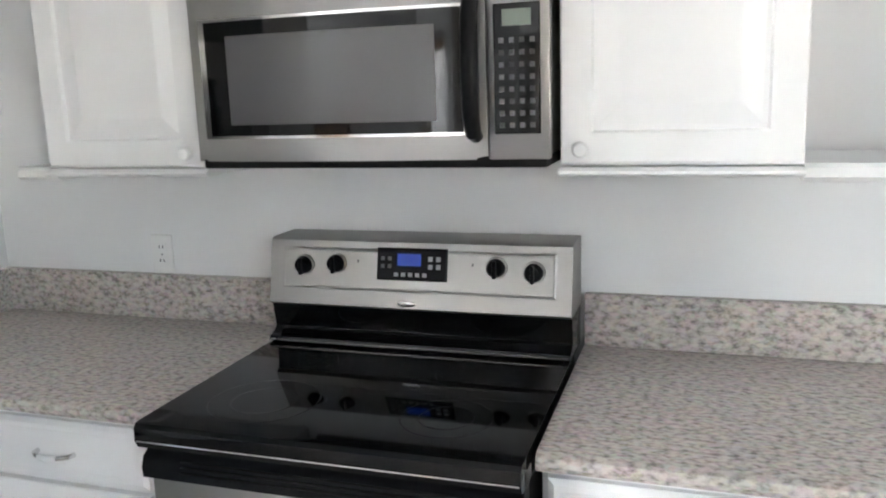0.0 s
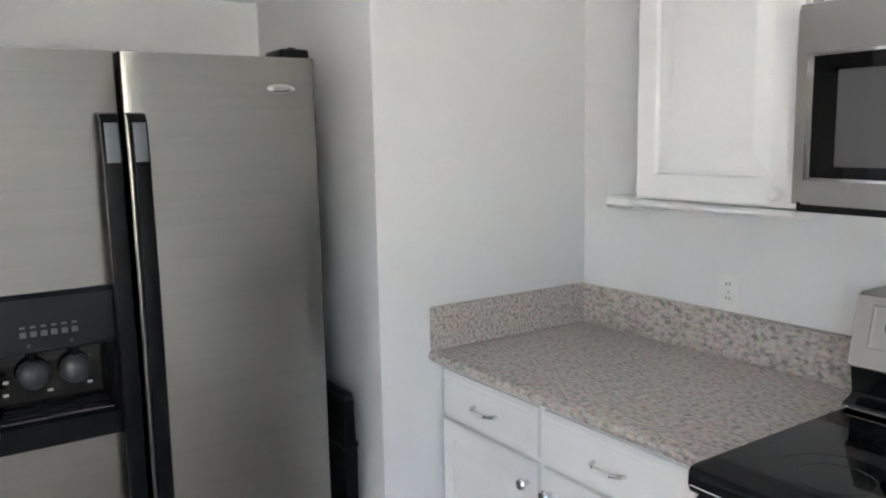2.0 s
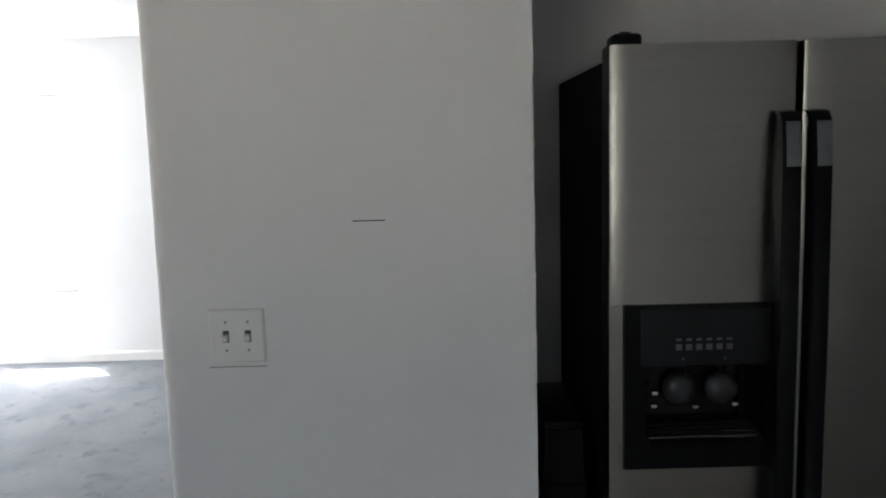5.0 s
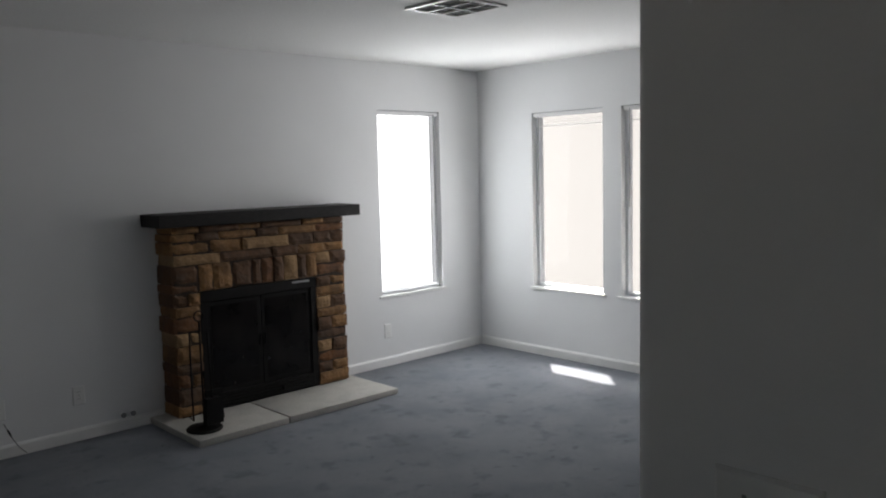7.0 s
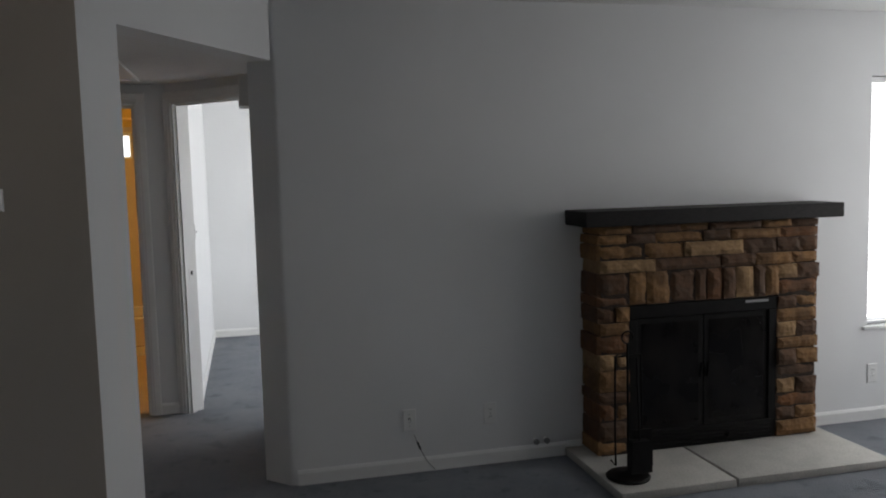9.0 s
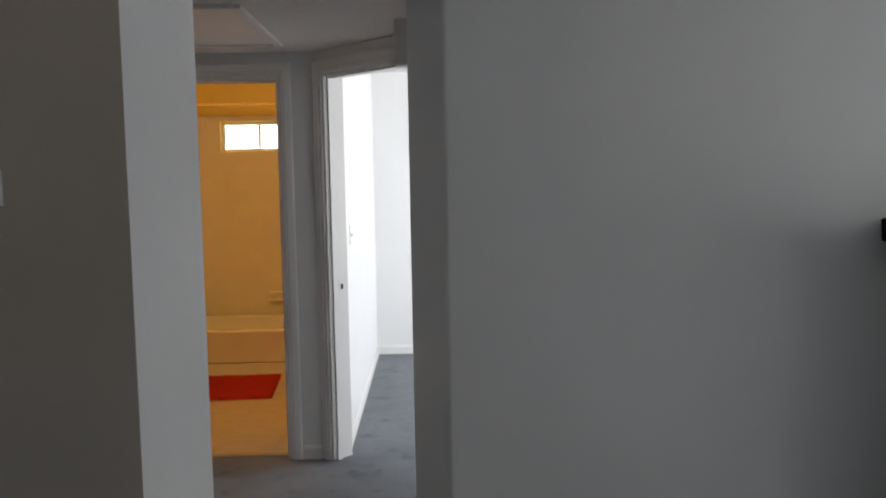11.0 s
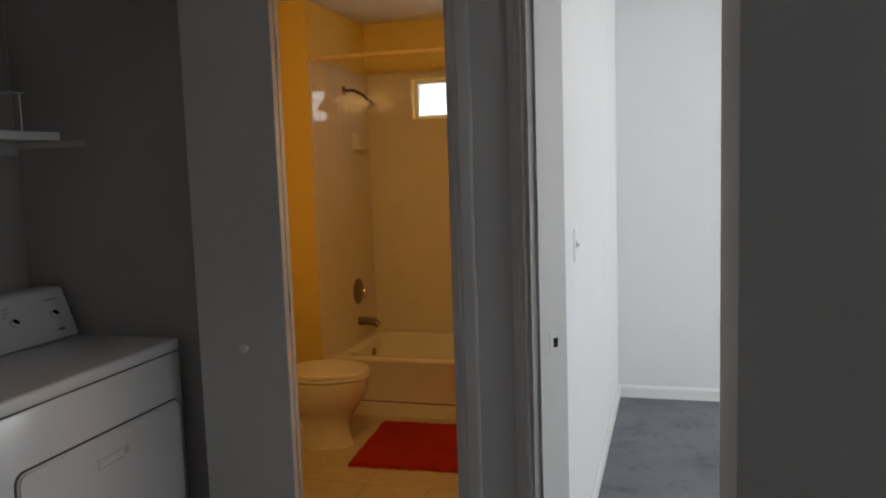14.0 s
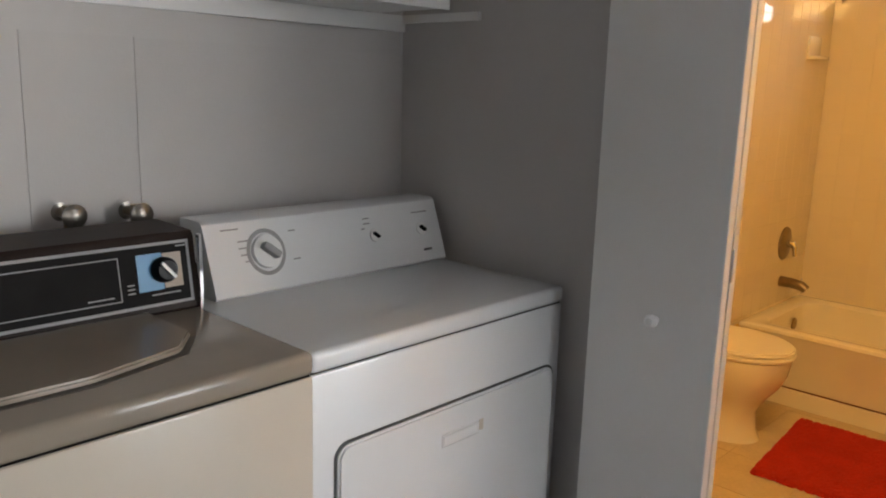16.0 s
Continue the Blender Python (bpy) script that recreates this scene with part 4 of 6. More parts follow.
    for kx in (1.255, 1.545):
        part("indicator", ring_panel(bmesh.new(), fp, kx, kx + 0.004, 1.13, 1.137, [(0, 0.0005), (0, 0.0022)]), DARKGREY, panel)
    bm = bmesh.new()
    bmesh.ops.create_uvsphere(bm, u_segments=20, v_segments=10, radius=1, matrix=Matrix.Translation((1.385, fy(1.036) - 0.001, 1.036)) @ Matrix.Diagonal((0.024, 0.003, 0.008, 1)))
    part("badge", bm, CHROME, panel, "oval chrome badge", smooth=True)
    # front: slotted black handle rail, oven door, drawer
    rail = bmesh.new()
    prism(rail, [(-0.64, 0.802), (-0.690, 0.802), (-0.700, 0.808), (-0.702, 0.830), (-0.694, 0.850), (-0.676, 0.862), (-0.64, 0.864)], x0 + 0.002, x1 - 0.002, lambda u, v, w: (w, u, v))
    vt = part("handle_rail", rail, BLACK, ob, "full-width black slotted oven handle rail", smooth=True)
    for i in range(3):
        part("slot", new_box(x0 + 0.09, x1 - 0.09, -0.7045 + 0.003 * i, -0.690 + 0.003 * i, 0.826 + i * 0.010, 0.830 + i * 0.010), BLACKGLASS, vt)
    d = part("oven_door", new_box(x0 + 0.006, x1 - 0.006, -0.682, -0.64, 0.20, 0.800, bevel=0.008), STEEL, ob, "stainless oven door", smooth=True)
    part("door_window", new_box(1.16, 1.64, -0.6845, -0.6815, 0.36, 0.62, bevel=0.001, seg=1), BLACKGLASS, d, "dark oven window")
    part("drawer", new_box(x0 + 0.006, x1 - 0.006, -0.68, -0.64, 0.045, 0.19, bevel=0.006), STEEL, ob, smooth=True)
    for x in (x0 + 0.04, x1 - 0.04):
        part("foot", rod(bmesh.new(), (x, -0.60, 0), (x, -0.60, 0.045), 0.015, 12), BLACK, ob)


stove()


KEY = mat("dim_key_print", (0.11, 0.11, 0.11), 0.5)


def microwave():
    x0, x1, z0, z1 = 1.000, 1.774, 1.395, 1.785
    ob = thing("microwave", (1.425, -0.2, z0), "over-the-range stainless microwave with a dark window", "microwave")
    part("body", new_box(x0 + 0.004, x1 - 0.004, -0.375, -0.003, z0 + 0.012, z1), STEEL, ob)
    part("underside", new_box(x0 + 0.01, x1 - 0.006, -0.39, -0.003, z0 - 0.012, z0 + 0.011, bevel=0.004), BLACKMAT, ob, "dark underside with vents", smooth=True)
    xs = 1.651

    def front(u, bow=0.020):
        s = (u - x0) / (xs - x0)
        return -0.388 - bow * math.sin(math.pi * min(max(s, 0), 1)) * 1.0

    def bowed(bm, u0, u1, v0, v1, off, depth, n=14):
        lo = []
        for i in range(n + 1):
            u = u0 + (u1 - u0) * i / n
            y = front(u) - off
            lo.append([bm.verts.new(p) for p in ((u, y, v0), (u, y, v1), (u, y + depth, v1), (u, y + depth, v0))])
        for a, b in zip(lo, lo[1:]):
            for k in range(4):
                j = (k + 1) % 4
                bm.faces.new((a[k], b[k], b[j], a[j]))
        bm.faces.new(lo[0])
        bm.faces.new(list(reversed(lo[-1])))
        bmesh.ops.recalc_face_normals(bm, faces=bm.faces)
        return bm

    door = part("door", bowed(bmesh.new(), x0, xs, z0 + 0.004, z1 - 0.002, 0, 0.02), STEEL, ob, "curved stainless door", smooth=True)
    part("door_border", bowed(bmesh.new(), x0 + 0.024, xs - 0.040, z0 + 0.052, z0 + 0.300, 0.0015, 0.006), CHROME, door, "polished rim round the window", smooth=True)
    win = part("window_border", bowed(bmesh.new(), x0 + 0.040, xs - 0.046, z0 + 0.058, z0 + 0.294, 0.0035, 0.006), BLACKGLASS, door, "glossy black window border", smooth=True)
    part("window", bowed(bmesh.new(), x0 + 0.094, xs - 0.098, z0 + 0.081, z0 + 0.264, 0.005, 0.006), GREYGLASS, win, "grey mesh window", smooth=True)
    hx = xs - 0.022
    part("handle", tube(bmesh.new(), [(hx, front(hx), z0 + 0.05), (hx, front(hx) - 0.02, z0 + 0.056), (hx, front(hx) - 0.034, z0 + 0.09), (hx, front(hx) - 0.038, z0 + 0.18), (hx, front(hx) - 0.034, z0 + 0.27), (hx, front(hx) - 0.02, z0 + 0.315), (hx, front(hx), z0 + 0.322)], [0.014, 0.016, 0.017, 0.018, 0.017, 0.016, 0.014], 14), BLACK, door, "black curved door handle", smooth=True)
    yb = -0.392
    cp = part("control_side", new_box(xs + 0.003, x1, yb, -0.37, z0 + 0.004, z1 - 0.002, bevel=0.003), STEEL, ob, "stainless control side", smooth=True)
    f = lambda u, v, d: (u, yb - d, v)
    pad = part("keypad", ring_panel(bmesh.new(), f, xs + 0.017, x1 - 0.017, z0 + 0.053, z0 + 0.294, [(0, 0.0002), (0, 0.0025), (0.002, 0.003)]), BLACKGLASS, cp, "glossy black keypad")
    u0, u1 = xs + 0.022, x1 - 0.022
    part("display", ring_panel(bmesh.new(), f, u0 + 0.012, u1 - 0.012, z0 + 0.253, z0 + 0.283, [(0, 0.0025), (0, 0.0036)]), GREEN_LED, pad, "dim green-grey display")
    for r in range(8):
        for c in range(4):
            w = (u1 - u0) / 4
            u = u0 + c * w + w * 0.22
            v = z0 + 0.064 + r * 0.0225
            part("button", ring_panel(bmesh.new(), f, u, u + w * 0.56, v, v + 0.011, [(0, 0.0025), (0.0012, 0.0033)]), KEY if (r + c) % 3 else DARKGREY, pad)
    part("top_grille", new_box(x0 + 0.002, x1 - 0.002, -0.386, -0.30, z1 - 0.001, z1 + 0.006), STEEL, ob)
    bm = bmesh.new()
    bmesh.ops.create_uvsphere(bm, u_segments=20, v_segments=10, radius=1, matrix=Matrix.Translation((1.325, front(1.325) - 0.0005, z1 - 0.035)) @ Matrix.Diagonal((0.024, 0.003, 0.008, 1)))
    part("badge", bm, CHROME, door, "oval chrome badge", smooth=True)


microwave()


DISP_FACE = mat("charcoal_panel", (0.010, 0.0105, 0.012), 0.4, spec=0.25, stain=0.2, stain_scale=12)
DIM_KEY = mat("dim_white_key", (0.10, 0.10, 0.105), 0.5)
PADDLE = mat("grey_paddle_plastic", (0.045, 0.045, 0.048), 0.3, stain=0.15, stain_scale=20)
TRAYRIM = mat("tray_rim_gloss", (0.10, 0.10, 0.11), 0.12, 0.8)
# pale blue-grey that paints the room's reflection onto the black handle tops
HANDLE_GLINT = mat("painted_handle_reflection", (0.26, 0.28, 0.31), 0.15, stain=0.2, stain_scale=20)


def fridge():
    ob = thing("refrigerator", (-0.4, -1.40, 0), "side-by-side satin steel fridge with black water dispenser", "refrigerator")
    part("body", new_box(-0.79, -0.106, -1.838, -0.958, 0.02, 1.735, bevel=0.004), BLACKMAT, ob, "black fridge body")
    part("grille", new_box(-0.12, -0.05, -1.84, -0.955, 0.0, 0.095), BLACK, ob)
    hole = (-1.818, -1.492, 0.852, 1.216)

    def front(y, y0, y1):
        s = (y - y0) / (y1 - y0) * 2 - 1
        return -0.0285 - 0.004 * s * s

    def door(y0, y1, z0, z1, cut=None):
        bm = bmesh.new()

        def slab(a, b, c, d):
            ys = [a + (b - a) * i / 8 for i in range(9)]
            pr = [(-0.104, a + (0.002 if a == y0 else 0))]
            for y in ys:
                edge = 0.012 if y in (y0, y1) else 0.0
                pr.append((front(y, y0, y1) - edge, y))
                if y == y0:
                    pr += [(front(y, y0, y1) - 0.004, y + 0.003), (front(y, y0, y1), y + 0.011)]
                if y == y1:
                    pr[-1:] = [(front(y, y0, y1), y - 0.011), (front(y, y0, y1) - 0.004, y - 0.003), (front(y, y0, y1) - 0.012, y)]
            pr.append((-0.104, b - (0.002 if b == y1 else 0)))
            prism(bm, pr, c, d, lambda u, v, w: (u, v, w))

        if cut:
            slab(y0, y1, z0, cut[2])
            slab(y0, y1, cut[3], z1)
            slab(y0, cut[0], cut[2], cut[3])
            slab(cut[1], y1, cut[2], cut[3])
        else:
            slab(y0, y1, z0, z1)
        return bm

    dl = part("freezer_door", door(-1.849, -1.458, 0.10, 1.757, hole), STEEL_F, ob, "satin steel freezer door", smooth=True)
    dr = part("fridge_door", door(-1.448, -0.955, 0.10, 1.757), STEEL_F, ob, "satin steel fridge door", smooth=True)
    for y, d in ((-1.489, dl), (-1.427, dr)):
        bm = bmesh.new()
        pts = [(-0.028, 1.616), (-0.004, 1.612), (0.008, 1.596), (0.018, 1.50), (0.022, 1.2), (0.022, 0.9), (0.018, 0.6), (0.010, 0.50), (-0.004, 0.455), (-0.028, 0.45)]
        rows = []
        for x, z in pts:
            rows.append([bm.verts.new((x + a, y + b, z)) for a, b in ((-0.014, -0.020), (0.003, -0.020), (0.008, -0.016), (0.010, -0.008), (0.010, 0.008), (0.008, 0.016), (0.003, 0.020), (-0.014, 0.020))])
        for a, b in zip(rows, rows[1:]):
            for k in range(8):
                j = (k + 1) % 8
                bm.faces.new((a[k], a[j], b[j], b[k]))
        bm.faces.new(rows[0])
        bm.faces.new(list(reversed(rows[-1])))
        bmesh.ops.recalc_face_normals(bm, faces=bm.faces)
        part("handle", bm, BLACK, d, "long glossy black door handle", smooth=True)
        # thin pale sheet over the handle top, a painted reflection
        cap = bmesh.new()
        rows = []
        for x, z in ((0.0195, 1.592), (0.0235, 1.56), (0.0275, 1.52), (0.0285, 1.502)):
            rows.append([cap.verts.new((x + a, y + b, z)) for a, b in ((0.0005, -0.015), (0.0022, -0.010), (0.0022, 0.010), (0.0005, 0.015))])
        for a, b in zip(rows, rows[1:]):
            for k in range(3):
                cap.faces.new((a[k], a[k + 1], b[k + 1], b[k]))
        bmesh.ops.solidify(cap, geom=cap.faces[:], thickness=0.003)
        bmesh.ops.recalc_face_normals(cap, faces=cap.faces)
        part("end_cap", cap, HANDLE_GLINT, d, "pale painted reflection on the handle's curved top", smooth=True)
        part("spine", new_box(-0.030, 0.010, y - 0.010, y + 0.010, 0.50, 1.58), BLACK, d)
    for y0, y1, x0 in ((-1.838, -1.775, -0.11), (-1.045, -0.962, -0.16)):
        hc = part("hinge_cover", new_box(x0, -0.045, y0, y1, 1.736, 1.782, bevel=0.010, seg=3), BLACK, ob, "black hinge cover", smooth=True)
        part("hinge_pin", rod(bmesh.new(), (-0.07, (y0 + y1) / 2, 1.782), (-0.07, (y0 + y1) / 2, 1.786), 0.012, 14), BLACKMAT, hc)
    # dispenser: a bezel, a slanted control face and a deep recess with two paddles and a tray
    y0, y1, z0, z1 = hole
    f = lambda u, v, d: (-0.030 + d, u, v)
    r0, r1, rz0, rz1 = y0 + 0.048, y1 - 0.022, 0.905, 1.078
    bez = bmesh.new()
    prism(bez, [(y0 + 0.001, z0 + 0.001), (y1 - 0.001, z0 + 0.001), (y1 - 0.001, z1 - 0.001), (r1, z1 - 0.001), (r1, rz0), (r0, rz0), (r0, z1 - 0.001), (y0 + 0.001, z1 - 0.001)], -0.098, -0.022, lambda u, v, w: (w, u, v))
    fr = part("dispenser", bez, BLACK, dl, "black ice and water dispenser")
    face = bmesh.new()
    prism(face, [(-0.09, rz1), (-0.030, rz1), (-0.022, rz1 + 0.006), (-0.020, z1 - 0.012), (-0.028, z1 - 0.001), (-0.09, z1 - 0.001)], r0 - 0.012, r1 + 0.006, lambda u, v, w: (u, w, v))
    cf = part("control_face", face, DISP_FACE, fr, "satin charcoal control face")
    for i in range(6):
        yy = r0 + 0.062 + i * 0.0215
        part("button", ring_panel(bmesh.new(), f, yy, yy + 0.014, 1.116, 1.130, [(0, 0.007), (0.001, 0.0112)]), DIM_KEY, cf)
        part("label_bar", ring_panel(bmesh.new(), f, yy + 0.001, yy + 0.012, 1.137, 1.142, [(0, 0.007), (0, 0.0106)]), DIM_KEY, cf)
    for yy in (r0 + 0.075, r0 + 0.165):
        part("lock_light", ring_panel(bmesh.new(), f, yy, yy + 0.006, 1.094, 1.100, [(0, 0.006), (0, 0.0098)]), DARKGREY, cf)
    cave = bmesh.new()
    for a, b, c, d, e, g in ((-0.1035, -0.099, r0 - 0.002, r1 + 0.002, rz0 - 0.002, rz1 + 0.002), (-0.099, -0.0905, r0 - 0.002, r0 + 0.012, rz0, rz1), (-0.099, -0.0905, r1 - 0.012, r1 + 0.002, rz0, rz1)):
        box(cave, a, b, c, d, e, g)
    part("recess", cave, BLACKGLASS, fr, "glossy dark recess")
    for yy in (r0 + 0.088, r0 + 0.180):
        bm = bmesh.new()
        bmesh.ops.create_uvsphere(bm, u_segments=24, v_segments=14, radius=1, matrix=Matrix.Translation((-0.078, yy, 1.015)) @ Matrix.Diagonal((0.022, 0.037, 0.036, 1)))
        part("paddle", bm, PADDLE, fr, "round grey dispenser paddle", smooth=True)
        part("nozzle", rod(bmesh.new(), (-0.072, yy, rz1), (-0.072, yy, 1.050), 0.012, 14, 0.009), BLACK, fr, smooth=True)
    tr = part("drip_tray", prism(bmesh.new(), [(-0.099, 0.935), (-0.030, 0.922), (-0.012, 0.912), (-0.012, 0.900), (-0.022, 0.897), (-0.099, 0.897)], r0 + 0.004, r1 - 0.004, lambda u, v, w: (u, w, v)), BLACK, fr, "glossy drip tray")
    for i in range(4):
        part("tray_rim", new_box(-0.084 + i * 0.018, -0.080 + i * 0.018, r0 + 0.02 - 0.004 * i, r1 - 0.02 + 0.004 * i, 0.929 - 0.0034 * i, 0.9355 - 0.0036 * i), TRAYRIM, tr)
    for yy, zz in ((r0 + 0.028, 1.012), (r0 + 0.026, 0.982), (r0 + 0.118, 0.978), (r0 + 0.205, 0.982)):
        part("catch", new_box(-0.066, -0.056, yy - 0.007, yy + 0.007, zz - 0.005, zz + 0.004, bevel=0.002), CHROME, fr, "small bright catch")
    bm = bmesh.new()
    bmesh.ops.create_uvsphere(bm, u_segments=24, v_segments=10, radius=1, matrix=Matrix.Translation((-0.0305, -1.055, 1.677)) @ Matrix.Diagonal((0.004, 0.040, 0.012, 1)))
    badge = part("badge", bm, CHROME, dr, "oval chrome badge", smooth=True)
    bm = bmesh.new()
    bmesh.ops.create_uvsphere(bm, u_segments=20, v_segments=8, radius=1, matrix=Matrix.Translation((-0.0285, -1.055, 1.677)) @ Matrix.Diagonal((0.003, 0.024, 0.006, 1)))
    part("badge_field", bm, GREY_PL, badge, smooth=True)


fridge()


def bin_beside(y0, y1, x0, x1, h, label):
    """A slim black bin with a tapered body, a stepped collar and a raised rim."""
    ob = thing("black_bin", ((x0 + x1) / 2, (y0 + y1) / 2, 0), label, "bin", "black bins beside the fridge")
    w = min(0.008, (y1 - y0) / 8)
    body = bmesh.new()
    rows = []
    for z, k in ((0.0, w), (h - 0.17, 0.0), (h - 0.165, -0.002), (h - 0.15, -0.002), (h - 0.145, w * 0.5), (h - 0.02, w)):
        rows.append([body.verts.new(p) for p in ((x0 + k, y0 + k, z), (x1 - k, y0 + k, z), (x1 - k, y1 - k, z), (x0 + k, y1 - k, z))])
    for a, b in zip(rows, rows[1:]):
        for i in range(4):
            j = (i + 1) % 4
            body.faces.new((a[i], a[j], b[j], b[i]))
    body.faces.new(list(reversed(rows[0])))
    body.faces.new(rows[-1])
    part("body", body, BLACK, ob)
    part("lid", new_box(x0 + w, x1 - w, y0 + w, y1 - w, h - 0.019, h, bevel=0.006, seg=2), BLACK, ob, "glossy black lid", smooth=True)


bin_beside(-1.985, -1.885, -0.42, -0.10, 0.935, "narrow black plastic bin between fridge and wall")
bin_beside(-0.885, -0.845, -0.35, -0.08, 0.80, "narrow black plastic bin beside the fridge")

# ---- living room: fireplace ----
FX0, FX1, FY = -2.645, -1.345, -6.945


def slabbed(bm, x0, x1, y0, y1, z0, z1, rng, jit=0.005, bevel=0.009):
    """A rough stone block: a box with shifted corners and worn edges."""
    vs = [bm.verts.new((x + rng.uniform(-jit, jit), y + rng.uniform(-jit, jit) * (1.6 if y == y1 else 0), z + rng.uniform(-jit, jit))) for z in (z0, z1) for y in (y0, y1) for x in (x0, x1)]
    fs = [bm.faces.new([vs[i] for i in q]) for q in ((0, 2, 3, 1), (4, 5, 7, 6), (0, 1, 5, 4), (2, 6, 7, 3), (0, 4, 6, 2), (1, 3, 7, 5))]
    bmesh.ops.bevel(bm, geom=list({e for f in fs for e in f.edges}), offset=bevel, segments=2, affect="EDGES", profile=0.6)
    return bm


def fireplace():
    rng = random.Random(4)
    ob = thing("fireplace", ((FX0 + FX1) / 2, -7.0, 0.045), "stacked tan and brown stone fireplace surround", "fireplace")
    core = bmesh.new()
    box(core, FX1 - 0.16, FX1 - 0.012, YF + 0.002, FY - 0.014, 0.045, 1.247)
    box(core, FX0 + 0.012, FX0 + 0.245, YF + 0.002, FY - 0.014, 0.045, 1.247)
    box(core, FX0 + 0.245, FX1 - 0.16, YF + 0.002, FY - 0.014, 0.84, 1.247)
    part("mortar_core", core, MORTAR, ob, "dark recessed mortar")

    def stone(x0, x1, z0, z1, material, corner=False):
        """One rough split stone: an uneven outline and a pillowed, chipped face."""
        g = rng.uniform(0.001, 0.0045)
        out = rng.uniform(-0.008, 0.014)
        y0 = YF + 0.003 if corner else FY - 0.10
        bm = bmesh.new()
        nx, nz = max(3, int((x1 - x0) / 0.028)), max(3, int((z1 - z0) / 0.024))
        seed = Vector((rng.uniform(-50, 50), rng.uniform(-50, 50), rng.uniform(-50, 50)))
        ends = ((x0 + g, x1 - g), (z0 + g, z1 - g))
        grid = []
        for j in range(nz + 1):
            line = []
            for i in range(nx + 1):
                u, v = i / nx, j / nz
                x, z = ends[0][0] + u * (ends[0][1] - ends[0][0]), ends[1][0] + v * (ends[1][1] - ends[1][0])
                q = Vector((x, 0, z)) * 14 + seed
                rim = min(u, 1 - u) * (x1 - x0), min(v, 1 - v) * (z1 - z0)
                near = min(rim)
                drop = 0.011 * max(0.0, 1 - near / 0.013) ** 2
                wob = 0.0045 if near < 1e-6 else 0.0
                line.append(bm.verts.new((x + wob * noise.noise(q * 1.7), FY + out - drop + 0.007 * noise.noise(q) + 0.004 * noise.noise(q * 3), z + wob * noise.noise(q * 1.7 + Vector((7, 3, 1))))))
            grid.append(line)
        for j in range(nz):
            for i in range(nx):
                bm.faces.new((grid[j][i], grid[j][i + 1], grid[j + 1][i + 1], grid[j + 1][i]))
        rimv = grid[0] + [l[-1] for l in grid[1:-1]] + list(reversed(grid[-1])) + [l[0] for l in reversed(grid[1:-1])]
        back = [bm.verts.new((v.co.x, y0, v.co.z)) for v in rimv]
        for i in range(len(rimv)):
            j = (i + 1) % len(rimv)
            bm.faces.new((rimv[i], back[i], back[j], rimv[j]))
        bm.faces.new(back)
        bmesh.ops.recalc_face_normals(bm, faces=bm.faces)
        part("stone", bm, material, ob)

    def row(z0, z1, widths, kinds, xa=FX1, xb=FX0):
        total = sum(widths)
        x = xa
        for i, (w, k) in enumerate(zip(widths, kinds)):
            nx = x - w / total * (xa - xb)
            edge = abs(x - FX1) < 1e-6 or abs(nx - FX0) < 1e-6
            e0 = rng.uniform(-0.006, 0.012) if edge else 0
            stone(nx - (e0 if abs(nx - FX0) < 1e-6 else 0), x + (e0 if abs(x - FX1) < 1e-6 else 0), z0, z1, STONES[k], edge)
            x = nx

    row(1.207, 1.249, [20, 30, 18, 34, 20, 18], [0, 1, 0, 1, 0, 1])
    row(1.153, 1.207, [16, 16, 28, 16, 30, 24], [0, 1, 0, 1, 0, 3])
    row(1.073, 1.153, [28, 24, 38, 22, 16, 12], [0, 0, 2, 1, 1, 1])
    row(1.007, 1.073, [34, 42, 22, 24, 18], [2, 1, 1, 0, 0])
    row(0.835, 1.007, [10, 13, 15, 7, 9, 8, 11, 7, 9], [0, 0, 1, 1, 3, 1, 2, 1, 0], FX1 - 0.17, FX0 + 0.24)
    # legs
    z = 0.047
    hs = [0.075, 0.11, 0.095, 0.06, 0.12, 0.085, 0.10, 0.07, 0.08, 0.06, 0.12]
    k = 0
    tot = sum(hs)
    for h in hs:
        nz = z + h / tot * 0.96
        if k % 3 == 2:
            stone(FX1 - 0.17, FX1 - 0.09, z, nz, STONES[(k * 2) % 4])
            stone(FX1 - 0.09, FX1 + rng.uniform(-0.004, 0.012), z, nz, STONES[(k + 1) % 4], True)
        else:
            stone(FX1 - 0.17, FX1 + rng.uniform(-0.004, 0.014), z, nz, STONES[(0, 1, 3, 1, 0, 1, 3)[k % 7]], True)
        z = nz
        k += 1
    z = 0.047
    hs = [0.09, 0.07, 0.075, 0.085, 0.07, 0.09, 0.065, 0.08, 0.075, 0.07, 0.09, 0.08]
    tot = sum(hs)
    k = 0
    for h in hs:
        nz = z + h / tot * 0.96
        if k % 2:
            stone(FX0 + 0.13, FX0 + 0.25, z, nz, STONES[(3, 1, 0, 2)[k % 4]])
            stone(FX0 - rng.uniform(-0.004, 0.014), FX0 + 0.13, z, nz, STONES[(1, 0, 3, 1)[k % 4]], True)
        else:
            stone(FX0 - rng.uniform(-0.004, 0.016), FX0 + 0.25, z, nz, STONES[(0, 3, 1, 0)[(k // 2) % 4]], True)
        z = nz
        k += 1


fireplace()
solid("mantel_shelf", slabbed(bmesh.new(), -2.77, -1.25, YF + 0.003, -6.90, 1.252, 1.332, random.Random(2), 0.002, 0.006), MANTEL, "dark stained thick wooden mantel shelf", "mantel", origin=(-2.03, -7.03, 1.252))

